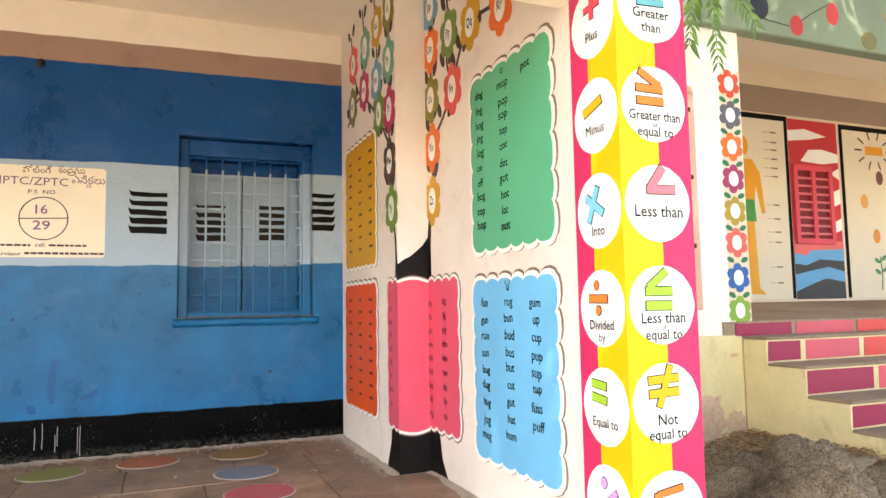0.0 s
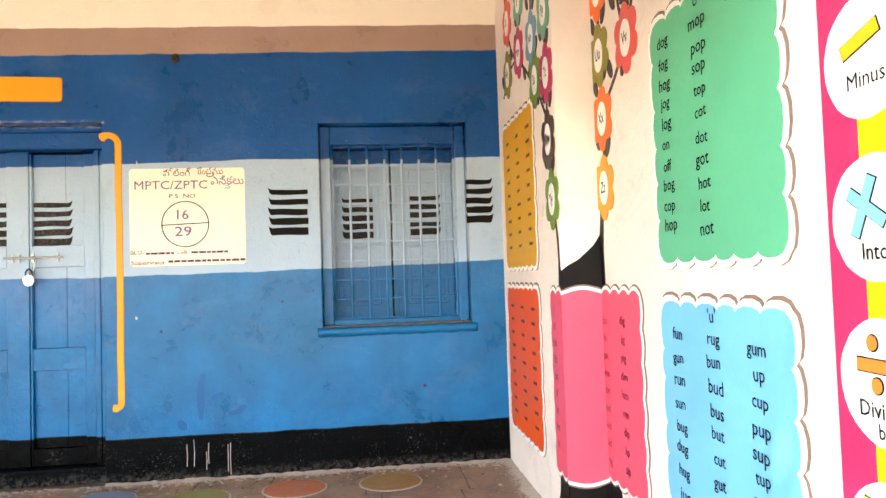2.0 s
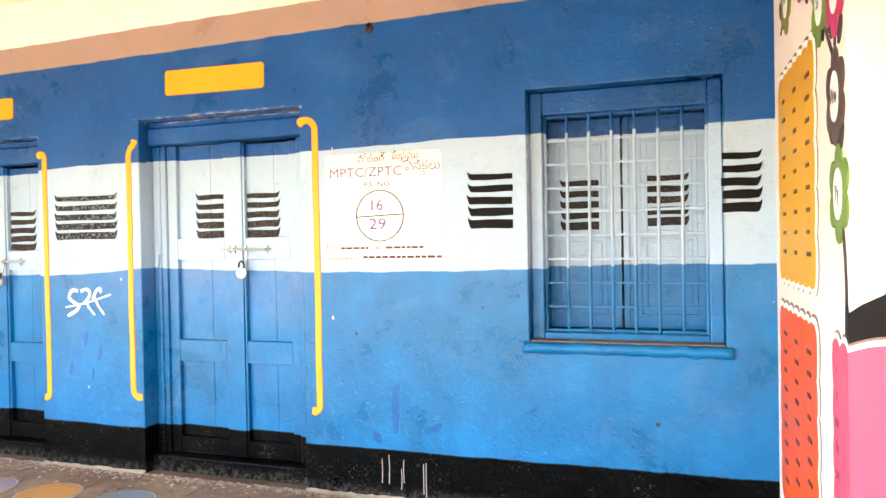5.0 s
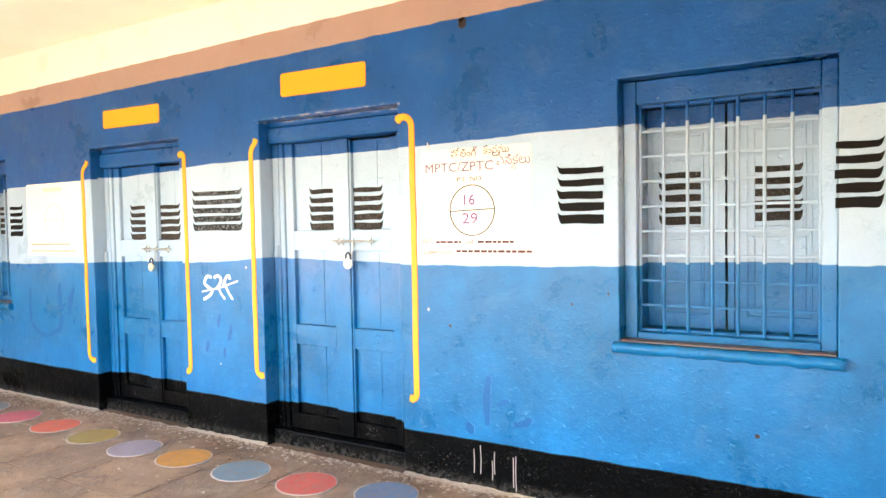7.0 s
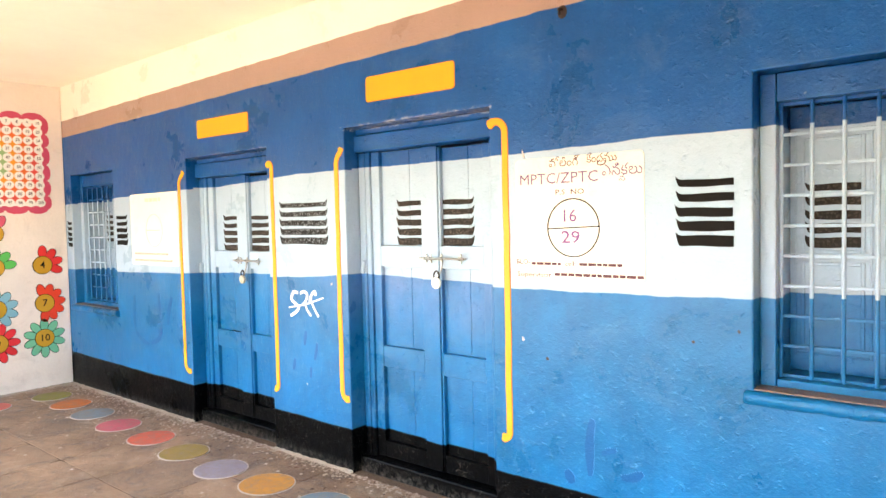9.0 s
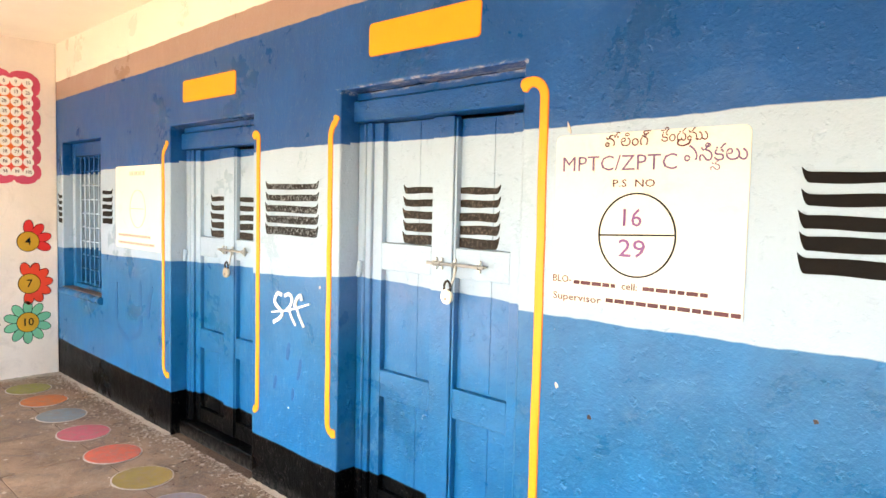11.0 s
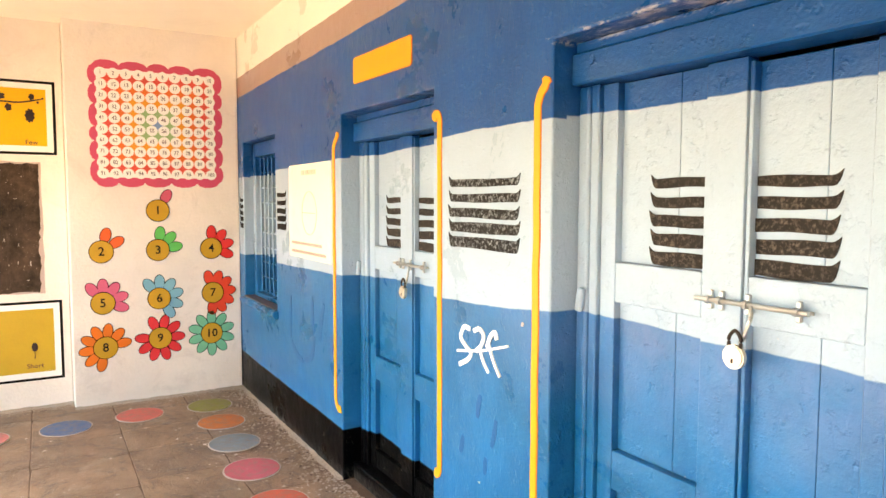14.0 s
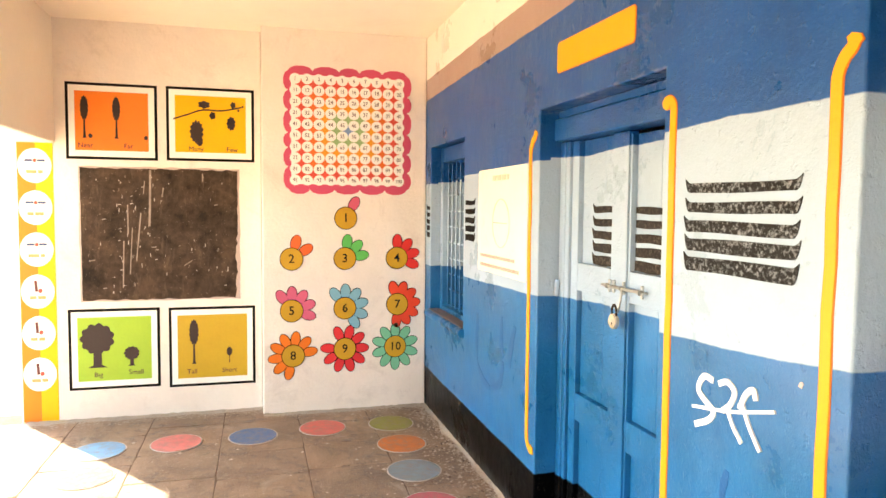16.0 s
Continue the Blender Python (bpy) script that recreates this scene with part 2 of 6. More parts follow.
M_STEM = paint("stem_paint", (70, 56, 52), 0.6, 0.2, 0.1)
M_BORDER = paint("brown_border_paint", (140, 118, 104), 0.7, 0.2, 0.1)
M_PUREWHITE = paint("white_sign_paint", (252, 248, 240), 0.7, 0.04, 0.15, 60, 3)
M_SIGN = paint("cream_sign_paint", (250, 238, 216), 0.55, 0.05, 0.15, 60, 5, 0.3, (246, 224, 150))
M_YELLOW = paint("signal_yellow_paint", (244, 164, 6), 0.45, 0.06, 0.2)
M_AMBERLINE = paint("orange_outline_paint", (226, 120, 40), 0.5, 0.1, 0.1)
M_WOODBROWN = wood_paint("weathered_brown_wood", (118, 96, 84))
M_STEEL = paint("dull_steel", (200, 200, 196), 0.35, 0.15, 0.1, metallic=0.9)
M_BRASS = paint("padlock_face_metal", (232, 224, 206), 0.3, 0.15, 0.1, metallic=0.55)
M_IRON = paint("rusty_iron", (64, 52, 46), 0.6, 0.3, 0.3, metallic=0.5)
M_SLATE = slate()
M_WORN = worn_black()
M_WORNDOOR = worn_black("worn_brown_black_paint", (32, 25, 21), (110, 98, 88))
M_CHALK = paint("chalk_white", (204, 190, 180), 0.9, 0.2, 0.1)
M_TEAL_DOT = {}


def col_paint(rgb, rough=0.5):
    """One paint for each colour, made at first use."""
    if rgb not in M_TEAL_DOT:
        M_TEAL_DOT[rgb] = paint("mural_paint", rgb, rough, 0.09, 0.2, 50, 4)
    return M_TEAL_DOT[rgb]


# ---- mesh helpers ----
def part(name, bm, material, parent=None, label="", m=None):
    me = bpy.data.meshes.new(name)
    bm.to_mesh(me)
    bm.free()
    if material:
        me.materials.append(material)
    ob = new(name, me)
    if parent:
        ob.parent = parent
    if m is not None:
        ob.matrix_basis = m
    if label:
        ob["label"] = label
    return ob


def mesh_part(name, me, parent, m=None, label=""):
    ob = new(name, me)
    ob.parent = parent
    if m is not None:
        ob.matrix_basis = m
    if label:
        ob["label"] = label
    return ob


def thing(name, label, category, m=None, group="", kind=""):
    ob = new(name)
    ob.empty_display_size = 0.1
    if m is not None:
        ob.matrix_basis = m
    return tagged(ob, label, category, group, kind)


def box(bm, x0, x1, y0, y1, z0, z1, bevel=0.0, seg=1):
    r = bmesh.ops.create_cube(bm, size=1.0)
    vs = r["verts"]
    bmesh.ops.scale(bm, vec=(x1 - x0, y1 - y0, z1 - z0), verts=vs)
    bmesh.ops.translate(bm, vec=((x0 + x1) / 2, (y0 + y1) / 2, (z0 + z1) / 2), verts=vs)
    if bevel:
        es = list({e for v in vs for e in v.link_edges})
        bmesh.ops.bevel(bm, geom=es, offset=bevel, segments=seg, affect="EDGES", profile=0.5)
    return bm


def boxbm(*a, **k):
    return box(bmesh.new(), *a, **k)


def prism(bm, pts, top, base=0.0):
    """A flat shape of paint on a wall: the outline pts (u, v), raised to top."""
    lo = [bm.verts.new((u, v, base)) for u, v in pts]
    hi = [bm.verts.new((u, v, top)) for u, v in pts]
    k = len(pts)
    f = bm.faces.new(hi)
    f.normal_update()
    if f.normal.z < 0:
        f.normal_flip()
    for a in range(k):
        b = (a + 1) % k
        bm.faces.new((lo[a], lo[b], hi[b], hi[a]))
    if k > 4:
        bmesh.ops.triangulate(bm, faces=[f])
    return bm


def prismbm(pts, top, base=0.0):
    return prism(bmesh.new(), pts, top, base)


def ellipse(cu, cv, ru, rv, k=24, wob=0.0, turn=0.0, seed=0):
    rnd = random.Random(seed)
    out = []
    for a in range(k):
        t = 2 * math.pi * a / k
        q = 1 + wob * (rnd.random() - 0.5)
        u, v = ru * q * math.cos(t), rv * q * math.sin(t)
        out.append((cu + u * math.cos(turn) - v * math.sin(turn), cv + u * math.sin(turn) + v * math.cos(turn)))
    return out


def ribbon(bm, pts, width, top, taper=None):
    """A brush stroke through pts (u, v)."""
    ps = [Vector(p) for p in pts]
    rows = []
    for a, p in enumerate(ps):
        d = (ps[min(a + 1, len(ps) - 1)] - ps[max(a - 1, 0)]).normalized()
        n = Vector((-d.y, d.x)) * width / 2 * (taper[a] if taper else 1.0)
        rows.append([bm.verts.new((q.x, q.y, h)) for q, h in ((p + n, 0.0), (p + n, top), (p - n, top), (p - n, 0.0))])
    for a in range(len(rows) - 1):
        for k in range(3):
            bm.faces.new((rows[a][k], rows[a][k + 1], rows[a + 1][k + 1], rows[a + 1][k]))
    bm.faces.new(rows[0][::-1])
    bm.faces.new(rows[-1])
    bmesh.ops.recalc_face_normals(bm, faces=bm.faces)
    return bm


def smooth_line(pts, k=6):
    """A Catmull-Rom curve through pts."""
    ps = [Vector(p) for p in pts]
    ps = [ps[0] * 2 - ps[1]] + ps + [ps[-1] * 2 - ps[-2]]
    out = []
    for a in range(1, len(ps) - 2):
        p0, p1, p2, p3 = ps[a - 1 : a + 3]
        for s in range(k):
            t = s / k
            out.append(0.5 * ((2 * p1) + (p2 - p0) * t + (2 * p0 - 5 * p1 + 4 * p2 - p3) * t**2 + (3 * p1 - p0 - 3 * p2 + p3) * t**3))
    return out + [ps[-2]]


def scallop(w, h, nu, nv, d, inset=0.0, seed=0):
    """A rectangle (0..w, 0..h) with a scalloped edge."""
    rnd = random.Random(seed)
    out = []
    corners = [(inset, inset), (w - inset, inset), (w - inset, h - inset), (inset, h - inset)]
    for side in range(4):
        (u0, v0), (u1, v1) = corners[side], corners[(side + 1) % 4]
        n = nu if side % 2 == 0 else nv
        nx, ny = (v1 - v0), -(u1 - u0)
        length = math.hypot(nx, ny)
        nx, ny = nx / length, ny / length
        cuts = [0.0] + [(i + 0.28 * (rnd.random() - 0.5)) / n for i in range(1, n)] + [1.0]
        for i in range(n):
            for s in range(5):
                a = math.pi * (s + 0.1) / 5
                f = cuts[i] + (cuts[i + 1] - cuts[i]) * (1 - math.cos(a)) / 2
                o = d * math.sin(a)
                out.append((u0 + (u1 - u0) * f + nx * o, v0 + (v1 - v0) * f + ny * o))
    return out


def tube(bm, pts, radius, k=8):
    """A round bar along pts (x, y, z)."""
    rings = []
    ps = [Vector(p) for p in pts]
    for a, p in enumerate(ps):
        d = (ps[min(a + 1, len(ps) - 1)] - ps[max(a - 1, 0)]).normalized()
        q = d.to_track_quat("Z", "Y")
        r = radius[a] if isinstance(radius, (list, tuple)) else radius
        rings.append([bm.verts.new(p + q @ Vector((r * math.cos(2 * math.pi * b / k), r * math.sin(2 * math.pi * b / k), 0))) for b in range(k)])
    for a in range(len(rings) - 1):
        for b in range(k):
            bm.faces.new((rings[a][b], rings[a][(b + 1) % k], rings[a + 1][(b + 1) % k], rings[a + 1][b]))
    bm.faces.new(rings[0][::-1])
    bm.faces.new(rings[-1])
    return bm


def plane_matrix(origin, u, n):
    """The frame of a wall: u to the viewer's right, v up, n out of the wall."""
    u, n = Vector(u), Vector(n)
    v = Vector((0, 0, 1))
    m = Matrix((u, v, n)).transposed().to_4x4()
    m.translation = origin
    return m


def wall_sheet(name, material, cells_u, cells_v, holes, place, bevel=0.012):
    """A thick wall with openings. place(u, v, w) gives the point; w is 0 at the face and 1 at the back."""
    bm = bmesh.new()
    grid = {}

    def vert(i, j, w):
        if (i, j, w) not in grid:
            grid[i, j, w] = bm.verts.new(place(cells_u[i], cells_v[j], w))
        return grid[i, j, w]

    def solid(i, j):
        if not (0 <= i < len(cells_u) - 1 and 0 <= j < len(cells_v) - 1):
            return False
        u, v = (cells_u[i] + cells_u[i + 1]) / 2, (cells_v[j] + cells_v[j + 1]) / 2
        return not any(a < u < b and c < v < d for a, b, c, d in holes)

    for i in range(len(cells_u) - 1):
        for j in range(len(cells_v) - 1):
            if not solid(i, j):
                continue
            q = [(i, j), (i + 1, j), (i + 1, j + 1), (i, j + 1)]
            bm.faces.new([vert(*c, 0) for c in q])
            bm.faces.new([vert(*c, 1) for c in reversed(q)])
            for a, (di, dj) in enumerate(((0, -1), (1, 0), (0, 1), (-1, 0))):
                if not solid(i + di, j + dj):
                    p, r = q[a], q[(a + 1) % 4]
                    bm.faces.new((vert(*p, 0), vert(*p, 1), vert(*r, 1), vert(*r, 0)))
    bmesh.ops.recalc_face_normals(bm, faces=bm.faces)
    if bevel:
        sharp = [e for e in bm.edges if len(e.link_faces) == 2 and e.calc_face_angle() > 1.0]
        bmesh.ops.bevel(bm, geom=sharp, offset=bevel, segments=3, affect="EDGES", profile=0.5, clamp_overlap=True)
    ob = part(name, bm, material)
    for p in ob.data.polygons:
        p.use_smooth = False
    return ob


# ---- lettering ----
WORDS = {}


def word_mesh(text, size):
    key = (text, size)
    if key not in WORDS:
        cu = bpy.data.curves.new("lettering", "FONT")
        cu.offset = size * 0.007 if text.isascii() and "M" not in text else 0.0
        cu.body, cu.size, cu.resolution_u, cu.align_x, cu.align_y = text, size, 2, "CENTER", "CENTER"
        ob = new("lettering", cu)
        dg = bpy.context.evaluated_depsgraph_get()
        me = bpy.data.meshes.new_from_object(ob.evaluated_get(dg))
        bpy.data.objects.remove(ob)
        bpy.data.curves.remove(cu)
        WORDS[key] = me
    return WORDS[key]


def letter(text, size, u, v, lift, material, parent, name="word", turn=0.0, squeeze=1.0, m=None):
    me = word_mesh(text, size)
    if not me.materials:
        me.materials.append(material)
    elif me.materials[0] != material:
        me = me.copy()
        me.materials[0] = material
    place = Matrix.Translation((u, v, lift)) @ Matrix.Rotation(radians(turn), 4, "Z") @ Matrix.Diagonal((squeeze, 1, 1, 1))
    return mesh_part(name, me, parent, (m @ place) if m is not None else place)


def letter_fit(text, size, u0, u1, v, lift, material, parent):
    """A word squeezed or stretched to lie from u0 to u1."""
    me = word_mesh(text, size)
    xs = [p.co.x for p in me.vertices]
    k = (u1 - u0) / (max(xs) - min(xs))
    return letter(text, size, (u0 + u1) / 2 - k * (max(xs) + min(xs)) / 2, v, lift, material, parent, squeeze=k)


# ---- setting: the veranda ----
XL, XR = -7.60, 0.0          # faces of the piers beside the back wall
XLR, XRR = -7.79, 0.185      # faces of the end walls in front of the piers
YP = -1.275                  # where the piers end
YF = -3.07                   # front of the veranda
ZC = 2.94                    # ceiling

DOORS = [(-3.48, -2.388, 2.125, 0.0), (-5.32, -4.27, 2.075, -0.055)]
WINDOWS = [(-1.122, -0.213, 0.857, 2.107), (-7.46, -6.563, 0.80, 2.067)]

holes = [(a, b, -1.0, c) for a, b, c, _ in DOORS] + [(a, b, c, d) for a, b, c, d in WINDOWS]
us = sorted({XL - 0.3, XR + 0.3, *(q for h in holes for q in h[:2])})
vs = sorted({-0.02, ZC + 0.05, *(q for h in holes for q in h[2:] if q > 0)})
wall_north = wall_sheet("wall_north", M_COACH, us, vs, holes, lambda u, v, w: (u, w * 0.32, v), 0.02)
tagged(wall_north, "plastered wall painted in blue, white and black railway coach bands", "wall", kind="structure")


def solid_wall(name, label, material, *dims, bevel=0.01):
    return tagged(part(name, boxbm(*dims, bevel=bevel, seg=2), material), label, "wall", kind="structure")


solid_wall("wall_east_pier", "whitewashed pier beside the coach wall, covered in murals", M_WHITE, XR, 0.48, YP, -0.002, -0.02, ZC + 0.04, bevel=0.002)
solid_wall("wall_east", "whitewashed veranda end wall with painted word charts", M_WHITE, XRR, 0.478, YF, YP - 0.001, -0.62, ZC + 0.04, bevel=0.002)
solid_wall("wall_west_pier", "whitewashed pier with painted number chart and number flowers", M_WHITE, -8.08, XL, YP, -0.002, -0.02, ZC + 0.04)
solid_wall("wall_west", "whitewashed veranda end wall with blackboard and painted pictures", M_WHITE, -8.08, XLR, YF + 0.09, YP - 0.001, -0.62, ZC + 0.04)
tagged(part("ceiling", boxbm(-8.2, 0.6, -3.2, 4.2, ZC, ZC + 0.14), M_CREAM), "cream painted concrete veranda ceiling", "ceiling", kind="structure")
tagged(part("beam", boxbm(-8.08, 0.478, YF + 0.02, -2.72, 2.05, ZC + 0.02, bevel=0.012, seg=2), M_CREAM), "cream painted concrete beam along the veranda front", "beam", kind="structure")
# unseen plain walls added behind the doors to keep stray light out
solid_wall("wall_room_back", "unseen plastered wall added behind the doors to keep the rooms dark", M_WHITE, -8.08, 0.478, 3.9, 4.1, -0.02, ZC)
solid_wall("wall_room_east", "unseen plastered side wall added to keep the rooms dark", M_WHITE, 0.3, 0.478, 0.33, 3.89, -0.02, ZC)
solid_wall("wall_room_west", "unseen plastered side wall added to keep the rooms dark", M_WHITE, -8.08, -7.9, 0.33, 3.89, -0.02, ZC)

floor = tagged(part("floor", boxbm(-8.05, 0.475, -3.3, 3.95, -0.5, -0.0042), M_MORTAR), "worn veranda floor of brown-grey stone slabs", "floor", kind="structure")
tagged(part("plinth", boxbm(-8.08, 0.478, -3.34, 3.96, -0.7, -0.05, bevel=0.02), M_WHITE), "raised whitewashed plinth under the veranda", "plinth", kind="structure")


# ---- ground outside ----
def ground_height(x, y):
    k = min(1.0, max(0.0, (x - 0.7) / 1.6)) * min(1.0, max(0.0, (y + 6.5) / 3.0))
    k = k * k * (3 - 2 * k)
    return -0.58 + 0.66 * k + 0.05 * noise.noise((x * 0.9, y * 0.9, 0.3)) * min(1.0, 6 / (1 + abs(x) + abs(y)))


bm = bmesh.new()
axis = [-300, -120, -60, -30, -18, -12, -9, -7] + [-6 + 0.35 * i for i in range(46)] + [11, 14, 20, 32, 60, 120, 300]
gv = [[bm.verts.new((x, y, ground_height(x, y))) for y in axis] for x in axis]
for a in range(len(axis) - 1):
    for b in range(len(axis) - 1):
        bm.faces.new((gv[a][b], gv[a + 1][b], gv[a + 1][b + 1], gv[a][b + 1]))
for f in bm.faces:
    f.smooth = True
tagged(part("ground", bm, M_EARTH), "dry brown school yard earth", "ground", kind="structure")

BLUE_PLANE = plane_matrix((0, 0, 0), (1, 0, 0), (0, -1, 0))
EAST_PIER = plane_matrix((XR, 0, 0), (0, -1, 0), (-1, 0, 0))
EAST_WALL = plane_matrix((XRR, 0, 0), (0, -1, 0), (-1, 0, 0))
EAST_SIDE = plane_matrix((0, YP, 0), (1, 0, 0), (0, -1, 0))
EAST_FRONT = plane_matrix((0, YF, 0), (1, 0, 0), (0, -1, 0))
WEST_PIER = plane_matrix((XL, 0, 0), (0, 1, 0), (1, 0, 0))
WEST_WALL = plane_matrix((XLR, 0, 0), (0, 1, 0), (1, 0, 0))


def on(plane, u, v):
    return plane @ Matrix.Translation((u, v, 0))


# ---- doors ----
def stripe(w, h, left=True, right=False, seed=0):
    """A slat of the painted louvres: one end square, the other rounded below and curling up to a point."""
    rnd = random.Random(seed)
    k = min(0.25, 0.027 / w)
    fs = sorted({i / 14 for i in range(15)} | {k * i / 6 for i in range(7)} | {1 - k * i / 6 for i in range(7)})
    top, bot = [], []
    p, q, r = rnd.uniform(0, 6), rnd.uniform(0, 6), rnd.uniform(-0.003, 0.003)
    for f in fs:
        lift, thick = 0.0, h
        for end, d in ((left, f), (right, 1 - f)):
            if end and d < k:
                c = (k - d) / k
                lift = (h + 0.011) * c**3
                thick = h + 0.014 * c * c - lift
        bot.append((w * f, lift + r * f + 0.0016 * math.sin(f * 7 + p)))
        top.append((w * f, lift + thick + r * f + 0.0016 * math.sin(f * 6 + q)))
    return bot + top[::-1]


def louvre(parent, u, v, w, h, left, right, m=None, n=5, lift=0.0035, material=None):
    pitch = h / n
    for a in range(n):
        d = 0.003 * math.sin(a * 2.3 + u)
        pts = [(u + d + p, v + a * pitch + q) for p, q in stripe(w, pitch * (0.73 - 0.06 * a), left, right, a + int(abs(u) * 50))]
        part("stripe", prismbm(pts, lift), material or M_BLACK, parent, m=m)


def louvre_mark(u, v, w, h, left, right):
    t = thing("painted_louvre", "black louvre slats painted on the pale coach band", "painted sign", on(BLUE_PLANE, u, v), "painted louvres")
    louvre(t, 0, 0, w, h, left, right, material=M_WORN if w > 0.4 else None)
    return t


for u, v, w, h, a, b in ((-1.43, 1.427, 0.235, 0.306, True, False), (-0.224, 1.474, 0.17, 0.3, False, True), (-4.136, 1.418, 0.486, 0.3, True, True), (-6.515, 1.395, 0.2, 0.285, False, True), (-7.57, 1.37, 0.095, 0.27, True, False)):
    louvre_mark(u, v, w, h, a, b)


def plank_panel(leaf, x0, x1, y, z0, z1, cuts):
    xs = [x0] + [x0 + (x1 - x0) * c for c in cuts] + [x1]
    for a in range(len(xs) - 1):
        part("plank", boxbm(xs[a] + 0.0007, xs[a + 1] - 0.0007, y, y + 0.018, z0, z1, bevel=0.0015), M_COACH, leaf)


def double_door(name, x0, x1, top, dz, label):
    """Recessed plank door with two leaves, a heavy frame, a threshold, a bolt and stop block."""
    d = thing(name, label, "door", Matrix.Translation(((x0 + x1) / 2, 0.12, 0)), kind="structure")
    hw = (x1 - x0) / 2
    head0 = 1.982 + dz
    # heavy frame
    part("frame_head", boxbm(-hw + 0.002, hw - 0.002, -0.045, 0.08, head0, top - 0.042, bevel=0.006), M_COACH, d)
    part("head_strip", boxbm(-hw + 0.002, hw - 0.002, -0.025, 0.08, top - 0.038, top - 0.003, bevel=0.004), M_COACH, d, "uneven plaster strip over the frame head")
    for s in (-1, 1):
        a, b = sorted((s * (hw - 0.002), s * (hw - 0.055)))
        part("jamb", boxbm(a, b, -0.012, 0.08, 0.02, head0 - 0.002, bevel=0.012, seg=3), M_COACH, d)
        a, b = sorted((s * (hw - 0.057), s * (hw - 0.092)))
        part("rebate", boxbm(a, b, -0.005, 0.08, 0.02, head0 - 0.002, bevel=0.004), M_COACH, d)
    part("threshold", boxbm(-hw + 0.004, hw - 0.004, -0.06, 0.08, -0.004, 0.095, bevel=0.01, seg=2), M_COACH, d, "black painted timber threshold")
    # leaves
    lx, rx = -hw + 0.094, hw - 0.094
    meet = 0.077
    z0 = 0.1
    rails = ((1.28 + dz, 1.408 + dz), (0.662 + dz, 0.792 + dz), (0.1, 0.2))
    for side in (0, 1):
        bm = bmesh.new()
        a, b = (lx, meet - 0.001) if side == 0 else (meet + 0.001, rx)
        y = 0.012 if side == 0 else 0.02
        s0, s1 = (0.066, 0.125) if side == 0 else (0.012, 0.06)
        z1 = head0 - (0.005 if side == 0 else 0.017)
        box(bm, a, a + s0, y, y + 0.045, z0, z1, bevel=0.002)
        box(bm, b - s1, b, y, y + 0.045, z0, z1, bevel=0.002)
        for r0, r1 in rails:
            box(bm, a + s0 + 0.0008, b - s1 - 0.0008, y + 0.001, y + 0.044, r0, r1, bevel=0.002)
        leaf = part("door_leaf", bm, M_COACH, d)
        for p0, p1 in ((rails[0][1], z1), (rails[1][1], rails[0][0]), (rails[2][1], rails[1][0])):
            plank_panel(leaf, a + s0, b - s1, y + 0.026, p0 + 0.001, p1 - 0.001, (0.68,) if side == 0 else (0.62,))
        w = 0.214 if side == 0 else 0.222
        u = b - s1 - w - 0.002 if side == 0 else a + s0 + 0.002
        louvre(leaf, u, 1.411 + dz, w, 0.29, side == 0, side == 1, plane_matrix((0, y + 0.026, 0), (1, 0, 0), (0, -1, 0)), material=M_WORNDOOR)
    return d


